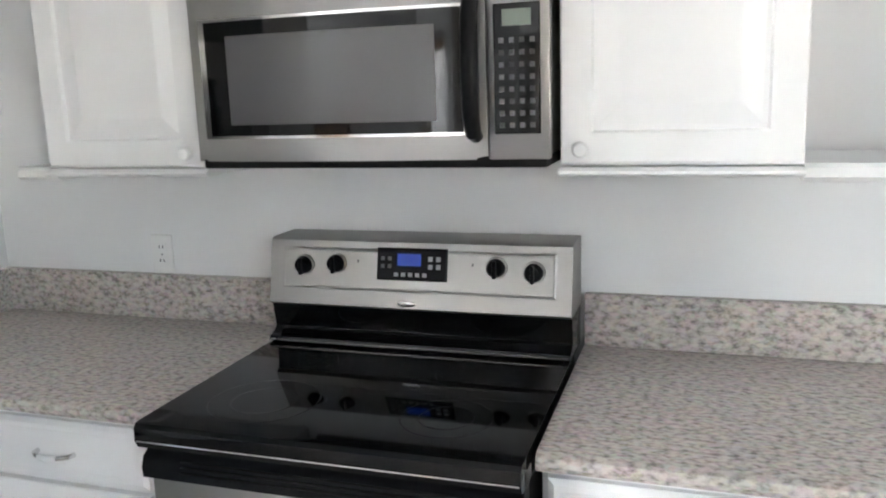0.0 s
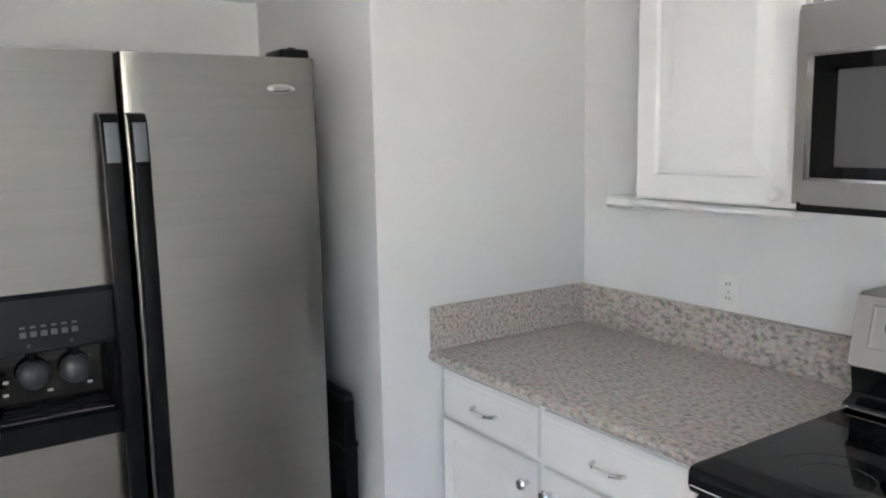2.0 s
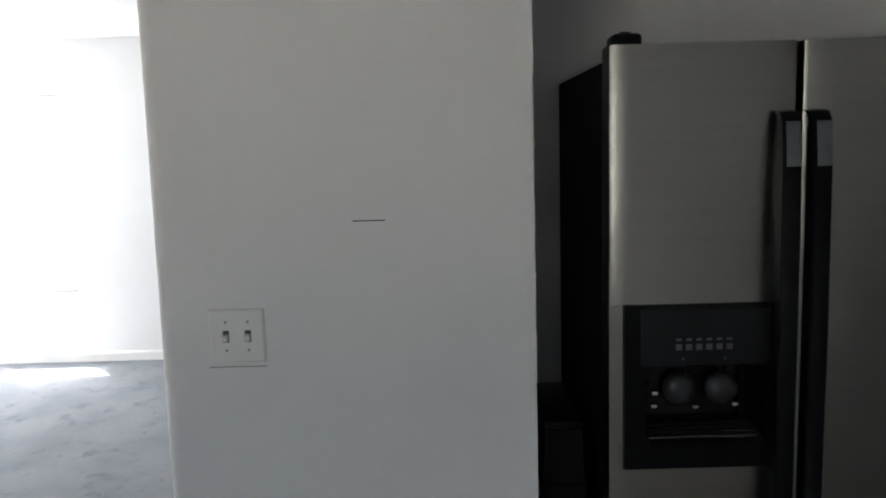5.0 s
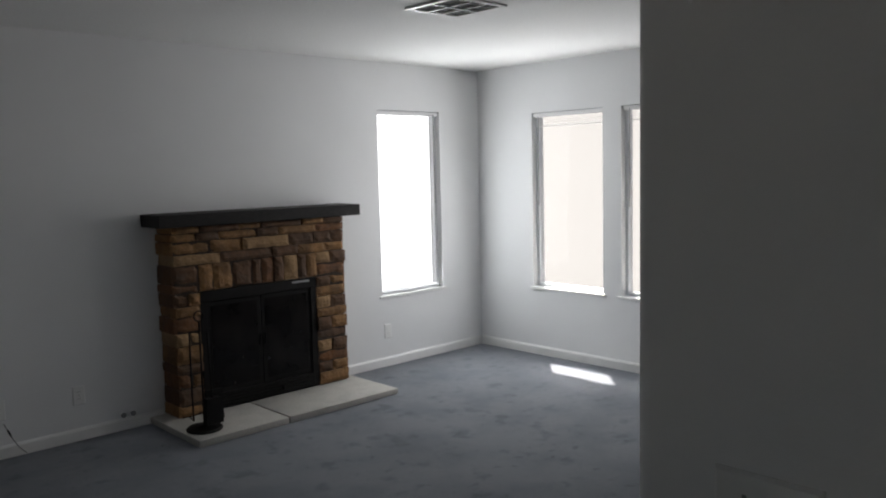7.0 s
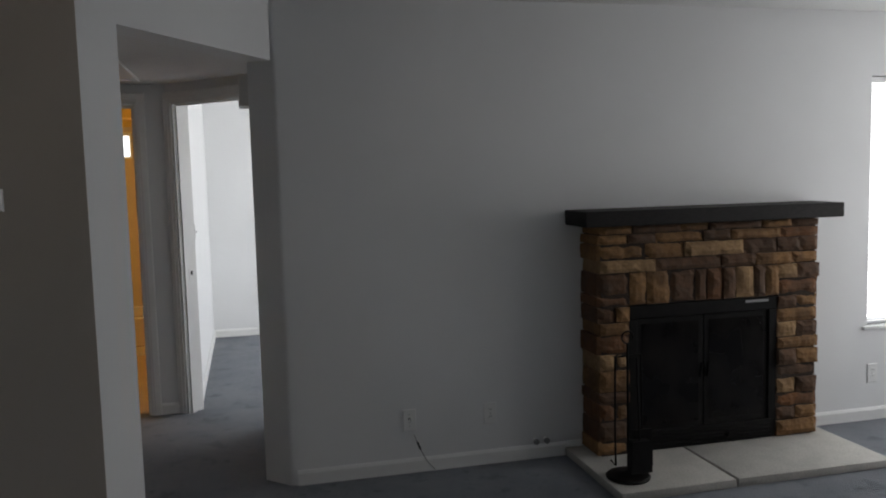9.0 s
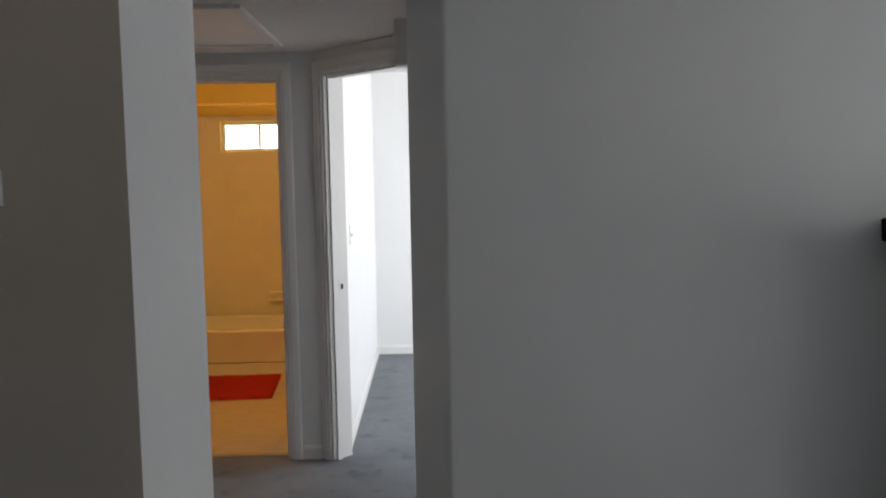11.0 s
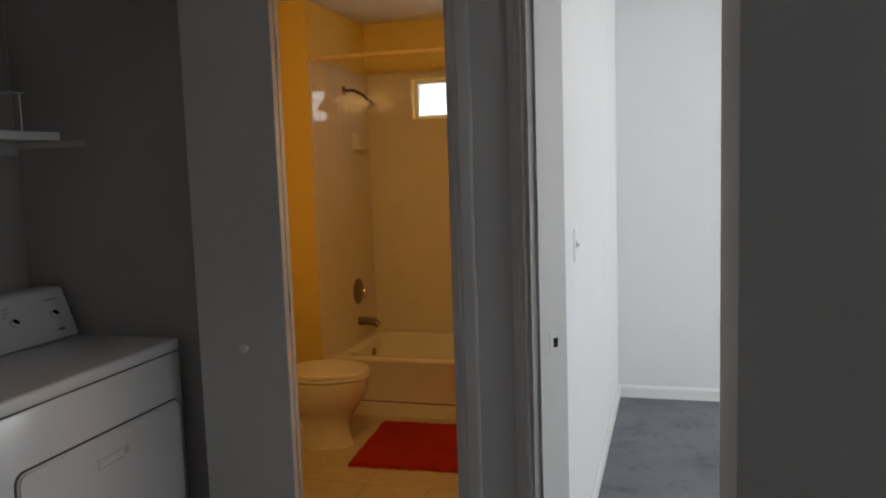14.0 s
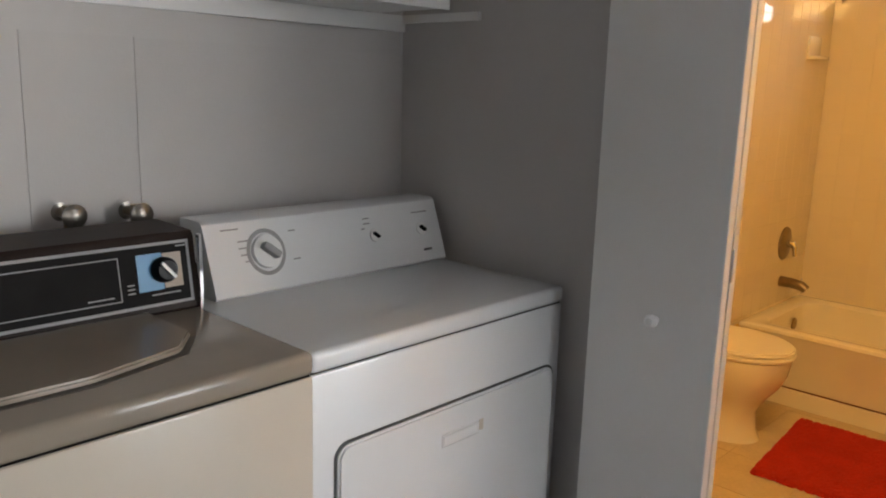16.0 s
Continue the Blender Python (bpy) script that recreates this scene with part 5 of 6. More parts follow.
hearth = thing("hearth", (-1.92, -6.8, 0), "low pale grey stone hearth slab with one joint", "hearth")
hr = random.Random(8)
for x0, x1 in ((-2.73, -1.845), (-1.837, -1.235)):
    part("slab", slabbed(bmesh.new(), x0, x1, YF + 0.002, -6.485, 0.0, 0.043, hr, 0.002, 0.008), HEARTH, hearth, smooth=True)


def firebox():
    x0, x1, y = -2.398, -1.512, -6.965
    ob = thing("fireplace_insert", (-1.9, y, 0.046), "black metal fireplace insert with smoked glass doors", "fireplace insert")
    part("box", new_box(x0 + 0.01, x1 - 0.01, YF + 0.004, y - 0.03, 0.046, 0.83), BLACKMAT, ob, "dark firebox")
    part("hood", new_box(x0, x1, y - 0.03, y + 0.012, 0.76, 0.832, bevel=0.006), IRON, ob, "black slotted hood")
    part("side_frame", new_box(x0, x0 + 0.05, y - 0.03, y + 0.006, 0.15, 0.76, bevel=0.004), IRON, ob)
    part("side_frame", new_box(x1 - 0.05, x1, y - 0.03, y + 0.006, 0.15, 0.76, bevel=0.004), IRON, ob)
    low = part("lower_grille", new_box(x0, x1, y - 0.03, y + 0.004, 0.046, 0.15, bevel=0.004), IRON, ob, "black slotted lower grille")
    for i in range(4):
        part("slot", new_box(x0 + 0.04, x1 - 0.04, y + 0.0042, y + 0.0065, 0.062 + i * 0.021, 0.069 + i * 0.021), BLACKGLASS, low)
    part("valve", rod(bmesh.new(), (-2.10, y, 0.09), (-2.10, y + 0.03, 0.09), 0.014, 14), IRON, low, "small black valve knob", smooth=True)
    m = (x0 + x1) / 2
    for a, b in ((x0 + 0.05, m - 0.002), (m + 0.002, x1 - 0.05)):
        d = part("glass_door", new_box(a, b, y - 0.024, y - 0.004, 0.152, 0.758, bevel=0.003, seg=1), IRON, ob)
        part("pane", new_box(a + 0.03, b - 0.03, y - 0.006, y - 0.001, 0.185, 0.728), FIREGLASS, d, "smoked glass")
    for x in (m - 0.02, m + 0.02):
        part("handle", rod(bmesh.new(), (x, y - 0.004, 0.42), (x, y + 0.012, 0.50), 0.006, 10), BLACK, ob, smooth=True)
    # grey strip stands in for the light reflected by the glossy hood
    part("damper_light", new_box(x0 + 0.06, x0 + 0.20, y + 0.010, y + 0.0135, 0.806, 0.82), GREY_PL, ob, "grey strip painted as light reflected on the hood")


firebox()


def fire_tools():
    cx, cy, z = -1.356, -6.665, 0.045
    ob = thing("fireplace_tools", (cx, cy, z), "black iron fireplace tool stand with poker and shovel", "fireplace tools")
    part("base", lathe(bmesh.new(), [(0.105, 0), (0.108, 0.008), (0.10, 0.016), (0.03, 0.022), (0.012, 0.03)], (cx, cy, z), 32), IRON, ob, smooth=True)
    part("pole", rod(bmesh.new(), (cx, cy, z + 0.02), (cx, cy, z + 0.66), 0.006, 12), IRON, ob, smooth=True)
    part("top_ring", tube(bmesh.new(), [(cx + 0.03 * math.cos(a / 8 * math.pi), cy, z + 0.69 + 0.03 * math.sin(a / 8 * math.pi)) for a in range(17)], 0.004, 8), IRON, ob, smooth=True)
    part("cross_arm", rod(bmesh.new(), (cx - 0.07, cy, z + 0.60), (cx + 0.07, cy, z + 0.60), 0.005, 10), IRON, ob, smooth=True)
    part("poker", tube(bmesh.new(), [(cx + 0.06, cy - 0.01, z + 0.60), (cx + 0.062, cy - 0.012, z + 0.3), (cx + 0.06, cy - 0.012, z + 0.06), (cx + 0.085, cy - 0.012, z + 0.09)], 0.005, 10), IRON, ob, smooth=True)
    sh = part("shovel", rod(bmesh.new(), (cx - 0.065, cy + 0.01, z + 0.60), (cx - 0.068, cy + 0.012, z + 0.22), 0.005, 10), IRON, ob, smooth=True)
    part("blade", prism(bmesh.new(), [(-0.05, 0.235), (0.05, 0.235), (0.056, 0.05), (0.03, 0.03), (-0.03, 0.03), (-0.056, 0.05)], 0.008, 0.018, lambda u, v, w: (cx - 0.068 + u, cy + w, z + v)), IRON, sh)
    br = part("brush", rod(bmesh.new(), (cx - 0.02, cy + 0.055, z + 0.60), (cx - 0.03, cy + 0.06, z + 0.20), 0.005, 10), IRON, ob, smooth=True)
    part("bristles", prism(bmesh.new(), [(-0.045, 0.20), (0.045, 0.20), (0.055, 0.045), (-0.055, 0.045)], 0.035, 0.085, lambda u, v, w: (cx - 0.03 + u, cy + w, z + v)), BLACKMAT, br)


fire_tools()

# ---- laundry closet ----


def new_ring(f, u, v, r_out, r_in, n=40):
    """A thin flat ring lying on a face; f maps (u, v, height) to a place."""
    bm = bmesh.new()
    rows = []
    for k in range(n):
        w = 2 * math.pi * k / n
        rows.append([bm.verts.new(f(u + r * math.cos(w), v + r * math.sin(w), h)) for r, h in ((r_out, 0.0002), (r_out, 0.0014), (r_in, 0.0014), (r_in, 0.0002))])
    for k in range(n):
        a, b = rows[k], rows[(k + 1) % n]
        for i in range(4):
            j = (i + 1) % 4
            bm.faces.new((a[i], a[j], b[j], b[i]))
    bmesh.ops.recalc_face_normals(bm, faces=bm.faces)
    return bm


def dryer():
    x0, x1, y0, y1 = 2.022, 2.60, -8.667, -7.885
    ob = thing("clothes_dryer", ((x0 + x1) / 2, (y0 + y1) / 2, 0), "white enamel clothes dryer with a slanted control console", "dryer")
    part("body", new_box(x0 + 0.004, x1, y0 + 0.002, y1 - 0.002, 0.02, 0.878, bevel=0.006), ENAMEL, ob, smooth=True)
    part("seam", new_box(x0 + 0.008, x1, y0 + 0.006, y1 - 0.006, 0.878, 0.880), BLACKMAT, ob, "dark seam under the top")
    part("top", new_box(x0, x1, y0, y1, 0.880, 0.922, bevel=0.012, seg=3), ENAMEL, ob, smooth=True)
    f = lambda u, v, d: (x0 + 0.004 - d, u, v)

    def rounded(a, b, c, d, r, n=6):
        pts = []
        for cu, cv, st in ((b - r, d - r, 0), (a + r, d - r, 90), (a + r, c + r, 180), (b - r, c + r, 270)):
            for i in range(n + 1):
                w = radians(st + 90 * i / n)
                pts.append((cu + r * math.cos(w), cv + r * math.sin(w)))
        return pts

    part("door_gap", prism(bmesh.new(), rounded(y0 + 0.026, y1 - 0.053, 0.15, 0.727, 0.034), -0.002, 0.0012, f), DARKGREY, ob, "dark gap round the door")
    leaf = prism(bmesh.new(), rounded(y0 + 0.032, y1 - 0.059, 0.156, 0.721, 0.030), -0.002, 0.010, f)
    rim = [e for e in leaf.edges if all(v.co.x < x0 + 0.004 - 0.009 for v in e.verts)]
    bmesh.ops.bevel(leaf, geom=rim, offset=0.005, segments=2, affect="EDGES")
    d = part("door", leaf, ENAMEL, ob, smooth=True)
    ym = (y0 + y1) / 2
    part("handle_recess", ring_panel(bmesh.new(), f, ym - 0.075, ym + 0.05, 0.628, 0.662, [(0, 0.0095), (0.004, 0.013), (0.010, 0.0105)]), ENAMEL, d, "shallow worn door grip")
    part("wear_mark", ring_panel(bmesh.new(), f, ym - 0.088, ym - 0.074, 0.634, 0.660, [(0, 0.0095), (0, 0.0108)]), ALMOND, d, "small worn paint mark")
    # console
    bm = bmesh.new()
    prism(bm, [(2.435, 0.9225), (2.43, 0.928), (2.487, 1.085), (2.497, 1.092), (2.58, 1.092), (2.585, 0.9225)], y0 + 0.004, y1 - 0.05, lambda u, v, w: (u, w, v))
    con = part("console", bm, ENAMEL, ob, "white slanted console", smooth=True)
    fx = lambda v: 2.43 + 0.057 * (v - 0.925) / 0.16
    g = lambda u, v, d: (fx(v) - d * 0.94, u, v + d * 0.33)

    def dial(yc, zc, r, label, grey):
        bm = lathe(bmesh.new(), [(r, 0), (r * 0.96, r * 0.25), (r * 0.6, r * 0.3)], (0, 0, 0), 28)
        turn = Matrix.Translation(g(yc, zc, 0.0)) @ Matrix.Rotation(radians(-70.4), 4, "Y")
        bmesh.ops.transform(bm, matrix=turn, verts=bm.verts)
        a = part("dial", bm, WHITE_PL, con, label, smooth=True)
        bm = new_box(-r * 0.62, r * 0.62, -r * 0.22, r * 0.22, r * 0.25, r * 0.85, bevel=r * 0.12)
        bmesh.ops.transform(bm, matrix=turn @ Matrix.Rotation(radians(50), 4, "Z"), verts=bm.verts)
        part("pointer", bm, grey, a, "dark pointer grip", smooth=True)

    part("dial_ring", new_ring(g, -8.085, 1.012, 0.052, 0.043), GREY_PL, con, "grey printed ring round the dial")
    dial(-8.085, 1.012, 0.040, "white timer dial", GREY_PL)
    dial(-8.42, 1.012, 0.017, "small selector knob", BLACK)
    dial(-8.59, 1.012, 0.018, "small start knob", BLACK)
    for yc, zc, w, h in ((-8.03, 1.04, 0.03, 0.003), (-8.03, 1.025, 0.03, 0.003), (-8.03, 1.01, 0.026, 0.003), (-8.035, 0.995, 0.02, 0.003), (-8.165, 1.05, 0.02, 0.003), (-8.165, 0.985, 0.02, 0.003), (-8.40, 1.055, 0.022, 0.003), (-8.40, 1.042, 0.022, 0.003), (-8.385, 1.03, 0.012, 0.003), (-8.595, 1.055, 0.06, 0.003), (-8.60, 0.953, 0.03, 0.006), (-8.0, 1.068, 0.045, 0.003)):
        part("print_bar", ring_panel(bmesh.new(), g, yc - w / 2, yc + w / 2, zc, zc + h, [(0, 0.0002), (0, 0.0012)]), GREY_PL if h < 0.005 else DARKGREY, con)


dryer()


def washer():
    x0, x1, y0, y1 = 1.988, 2.58, -7.868, -7.17
    ob = thing("washing_machine", ((x0 + x1) / 2, (y0 + y1) / 2, 0), "old almond top-loading washing machine with a black console", "washing machine")
    part("body", new_box(x0 + 0.004, x1, y0 + 0.002, y1, 0.02, 0.893, bevel=0.006), ALMOND, ob, smooth=True)
    part("seam", new_box(x0 + 0.008, x1, y0 + 0.006, y1 - 0.004, 0.893, 0.895), BLACKMAT, ob, "dark seam under the top")
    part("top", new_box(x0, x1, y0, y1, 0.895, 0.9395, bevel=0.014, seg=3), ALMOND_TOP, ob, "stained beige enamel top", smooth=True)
    lid = bmesh.new()
    out = [(2.085, -7.22), (2.085, -7.52), (2.13, -7.69), (2.20, -7.745), (2.36, -7.745), (2.36, -7.22)]
    prism(lid, out, 0.9396, 0.953, lambda u, v, w: (u, v, w))
    bmesh.ops.bevel(lid, geom=lid.edges[:], offset=0.004, segments=2, affect="EDGES")
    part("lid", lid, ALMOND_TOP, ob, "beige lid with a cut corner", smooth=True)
    # flat dark sheet round the lid's edge, painting the shade in its groove
    shade = bmesh.new()
    prism(shade, [(2.075, -7.215), (2.075, -7.525), (2.122, -7.70), (2.197, -7.756), (2.20, -7.75), (2.2, -7.215)], 0.9391, 0.9408, lambda u, v, w: (u, v, w))
    part("lid_groove", shade, GROOVE_SHADE, ob, "dark strip for the shade in the groove round the lid")
    bm = bmesh.new()
    prism(bm, [(2.372, 0.940), (2.368, 0.946), (2.392, 1.088), (2.40, 1.098), (2.55, 1.10), (2.56, 0.940)], y0 + 0.006, y1 - 0.004, lambda u, v, w: (u, w, v))
    con = part("console", bm, BROWN, ob, "dark brown console", smooth=True)
    fx = lambda v: 2.368 + 0.024 * (v - 0.945) / 0.143
    g = lambda u, v, d: (fx(v) - d, u, v)
    part("chrome_frame", ring_panel(bmesh.new(), g, y0 + 0.02, y1 - 0.012, 0.958, 1.082, [(0, 0.0005), (0, 0.003), (0.0025, 0.003), (0.0025, 0.001)]), GREY_PL, con, "thin bright frame")
    part("face", ring_panel(bmesh.new(), g, y0 + 0.026, y1 - 0.018, 0.964, 1.076, [(0, 0.001), (0, 0.0025)]), BLACKMAT, con, "black printed face")
    part("end_trim", new_box(2.358, 2.372, y0 + 0.003, y0 + 0.012, 0.938, 1.095, bevel=0.002), CHROME, con, "bright end trim")
    part("inner_frame", ring_panel(bmesh.new(), g, -7.70, y1 - 0.03, 0.978, 1.062, [(0, 0.0025), (0, 0.0042), (0.002, 0.0042), (0.002, 0.003)]), GREY_PL, con)
    part("inner_face", ring_panel(bmesh.new(), g, -7.698, y1 - 0.032, 0.98, 1.06, [(0, 0.0027), (0, 0.0036)]), BLACKMAT, con)
    part("blue_field", ring_panel(bmesh.new(), g, -7.787, -7.735, 0.99, 1.062, [(0, 0.0027), (0, 0.0038)]), BLUE_PRINT, con, "blue printed dial field")
    part("tan_field", ring_panel(bmesh.new(), g, -7.828, -7.789, 0.992, 1.06, [(0, 0.0027), (0, 0.0038)]), TAN_PRINT, con, "tan printed dial field")
    kb = lathe(bmesh.new(), [(0.026, 0), (0.025, 0.014), (0.019, 0.022)], (0, 0, 0), 28)
    turn = Matrix.Translation(g(-7.788, 1.028, 0.0035)) @ Matrix.Rotation(radians(-82), 4, "Y")
    bmesh.ops.transform(kb, matrix=turn, verts=kb.verts)
    k = part("knob", kb, BLACK, con, "black timer knob", smooth=True)
    p = new_box(-0.02, 0.02, -0.003, 0.003, 0.02, 0.028)
    bmesh.ops.transform(p, matrix=turn @ Matrix.Rotation(radians(40), 4, "Z"), verts=p.verts)
    part("pointer", p, WHITE_PL, k, "white pointer")
    for yc, zc, w in ((-7.72, 1.005, 0.014), (-7.72, 0.997, 0.014), (-7.72, 0.989, 0.014), (-7.79, 0.98, 0.06), (-7.83, 1.07, 0.02), (-7.66, 0.987, 0.05), (-7.25, 0.99, 0.04), (-7.25, 1.0, 0.03)):
        part("print_bar", ring_panel(bmesh.new(), g, yc - w / 2, yc + w / 2, zc, zc + 0.0025, [(0, 0.0025), (0, 0.0046)]), GREY_PL, con)


washer()


TAPMETAL = mat("dull_tap_metal", (0.26, 0.245, 0.22), 0.32, 1.0, stain=0.5, stain_scale=40, tint=(0.08, 0.06, 0.045))


def tap(y, z, label):
    ob = thing("water_tap", (2.67, y, z), label, "tap", "washer water taps")
    part("flange", lathe(bmesh.new(), [(0.03, 0.001), (0.028, 0.006), (0.012, 0.010)], (2.67, y, z), 22, "-X"), TAPMETAL, ob, smooth=True)
    part("pipe", rod(bmesh.new(), (2.665, y, z), (2.60, y, z), 0.011, 14), BRASS, ob, smooth=True)
    part("body", rod(bmesh.new(), (2.615, y, z + 0.02), (2.615, y, z - 0.06), 0.013, 14), BRASS, ob, smooth=True)
    part("handle", lathe(bmesh.new(), [(0.008, 0), (0.024, 0.006), (0.026, 0.014), (0.010, 0.022)], (2.60, y, z), 20, "-X"), TAPMETAL, ob, "round dull metal tap handle", smooth=True)
    part("hose_end", rod(bmesh.new(), (2.615, y, z - 0.055), (2.615, y, z - 0.14), 0.010, 12), BLACKMAT, ob, "black hose end", smooth=True)


tap(-7.705, 1.115, "chrome and brass washer tap on the closet wall")
tap(-7.85, 1.105, "chrome and brass washer tap with a lever")

shelf = thing("closet_shelf", (2.53, -7.85, 1.60), "white painted closet shelf on wall cleats", "shelf")
part("board", new_box(2.39, 2.668, -8.60, -7.063, 1.598, 1.618, bevel=0.003), TRIM, shelf)
part("front_lip", new_box(2.384, 2.3895, -8.60, -7.063, 1.594, 1.621), TRIM, shelf)
part("cleat", new_box(2.652, 2.668, -8.698, -7.063, 1.552, 1.597), TRIM, shelf)
part("cleat", new_box(2.36, 2.650, -8.6965, -8.684, 1.575, 1.597), TRIM, shelf)
wire = thing("wire_rack", (2.5, -8.1, 1.62), "thin white wire rack lying on the closet shelf", "wire rack")
for i in range(5):
    part("wire", rod(bmesh.new(), (2.42 + i * 0.05, -8.50, 1.745), (2.42 + i * 0.05, -7.6, 1.745), 0.002, 6), WHITE_PL, wire)
for y in (-8.48, -8.05, -7.62):
    part("leg", tube(bmesh.new(), [(2.42, y, 1.620), (2.42, y, 1.743), (2.62, y, 1.743), (2.62, y, 1.620)], 0.0025, 6), WHITE_PL, wire)


def heap(name, centre, size, seed, material, label, category):
    bm = bmesh.new()
    bmesh.ops.create_icosphere(bm, subdivisions=4, radius=1)
    for v in bm.verts:
        n = noise.fractal(v.co * 2.2 + Vector((seed, 0, 0)), 1.0, 2.0, 4)
        v.co *= 1 + 0.28 * n
        v.co = Vector((v.co.x * size[0], v.co.y * size[1], max(v.co.z, -0.6) * size[2])) + Vector(centre)
    lo = min(v.co.z for v in bm.verts)
    for v in bm.verts:
        v.co.z += 1.619 - lo
    return solid(name, bm, material, label, category, origin=centre, smooth=True)


CLOTH = mat("dark_cloth", (0.06, 0.055, 0.055), 0.8, stain=0.4, stain_scale=8, tint=(0.14, 0.13, 0.13))
BAG = mat("grey_plastic_bag", (0.24, 0.24, 0.25), 0.35, stain=0.4, stain_scale=10)
YELLOWED = mat("yellow_cardboard", (0.38, 0.27, 0.06), 0.7, stain=0.3, stain_scale=8)
heap("plastic_bag", (2.50, -8.03, 1.66), (0.07, 0.11, 0.045), 3, BAG, "crumpled grey plastic bag on the closet shelf", "bag")
heap("folded_cloth", (2.52, -8.24, 1.64), (0.08, 0.12, 0.03), 9, CLOTH, "dark crumpled cloth on the closet shelf", "cloth")
heap("dark_cloth_pile", (2.50, -7.78, 1.64), (0.09, 0.12, 0.035), 14, CLOTH, "dark cloth pile on the closet shelf", "cloth")
solid("yellow_box", new_box(2.43, 2.58, -7.64, -7.52, 1.6185, 1.675, bevel=0.004), YELLOWED, "small worn yellow cardboard box", "box")
panel = thing("closet_panels", (2.67, -7.9, 0), "white painted wall panels with thin seams, darkened for shade", "wall panel", kind="structure")
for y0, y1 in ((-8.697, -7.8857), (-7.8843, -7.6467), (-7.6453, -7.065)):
    part("panel", new_box(2.662, 2.6695, y0, y1, 0.0, 1.487), WALL_CLOSET_SHADE, panel)


def bifold():
    ob = thing("bifold_door", (1.76, -8.65, 0.02), "grey-white folded bifold closet door with a small knob", "door")
    a = part("leaf", new_box(1.60, 1.92, -8.652, -8.624, 0.02, 2.035, bevel=0.003), TRIM, ob)
    b = part("leaf", new_box(1.60, 1.92, -8.683, -8.657, 0.02, 2.035, bevel=0.003), TRIM, ob)
    part("knob", lathe(bmesh.new(), [(0.008, 0), (0.006, 0.010), (0.014, 0.016), (0.016, 0.024), (0.009, 0.031)], (1.745, -8.624, 0.905), 20, "Y"), TRIM, a, "small white knob", smooth=True)
    for z in (0.25, 1.05, 1.85):
        part("hinge", rod(bmesh.new(), (1.597, -8.6545, z - 0.035), (1.597, -8.6545, z + 0.035), 0.004, 10), WHITE_PL, a, smooth=True)
    part("pivot", rod(bmesh.new(), (1.90, -8.64, 2.035), (1.90, -8.64, 2.14), 0.005, 10), GREY_PL, ob, smooth=True)


bifold()
track = thing("bifold_track", (1.94, -7.9, HALL_Z), "white painted header board with a bifold track", "door track", kind="structure")
part("header_board", new_box(1.935, 1.955, -8.698, -7.062, 2.075, HALL_Z - 0.001), TRIM, track)
part("rail", new_box(1.905, 1.933, -8.62, -7.07, 2.115, 2.14), GREY_PL, track, "grey metal track")

# ---- bathroom ----


def bathtub():
    x0, x1, y0, y1, h = 0.885, 2.384, -11.424, -10.668, 0.352
    ob = thing("bathtub", ((x0 + x1) / 2, (y0 + y1) / 2, 0), "cream enamel alcove bathtub with a plain apron", "bathtub")
    bm = bmesh.new()

    def ring(inset, z, rad, n=8):
        vs = []
        a0, a1, b0, b1 = x0 + inset, x1 - inset, y0 + inset, y1 - inset
        for cx, cy, st in ((a1 - rad, b1 - rad, 0), (a0 + rad, b1 - rad, 90), (a0 + rad, b0 + rad, 180), (a1 - rad, b0 + rad, 270)):
            for i in range(n + 1):
                a = radians(st + 90 * i / n)
                vs.append(bm.verts.new((cx + rad * math.cos(a), cy + rad * math.sin(a), z)))
        return vs

    rings = [ring(0, 0.0, 0.004), ring(0, h - 0.03, 0.004), ring(-0.008, h - 0.018, 0.01), ring(-0.004, h - 0.004, 0.012), ring(0.006, h, 0.02), ring(0.06, h, 0.10), ring(0.075, h - 0.012, 0.11), ring(0.10, 0.18, 0.13), ring(0.14, 0.085, 0.14), ring(0.22, 0.07, 0.14)]
    for a, b in zip(rings, rings[1:]):
        n = len(a)
        for i in range(n):
            j = (i + 1) % n
            bm.faces.new((a[i], a[j], b[j], b[i]))
    bm.faces.new(rings[-1])
    bmesh.ops.recalc_face_normals(bm, faces=bm.faces)
    part("shell", bm, TUB, ob, smooth=True)
    part("base_seam", new_box(x0, x1, y1 + 0.0005, y1 + 0.0035, 0.088, 0.094), SEAM, ob, "rusty brown seam under the apron")
    part("base_strip", new_box(x0, x1, y1 + 0.0005, y1 + 0.012, 0.0045, 0.087, bevel=0.003, seg=1), TUB, ob, "cream strip along the floor")
    part("overflow", lathe(bmesh.new(), [(0.033, 0), (0.032, 0.006), (0.012, 0.012)], (2.293, -11.11, 0.27), 22, "-X"), BRASS, ob, "round metal overflow plate", smooth=True)


bathtub()


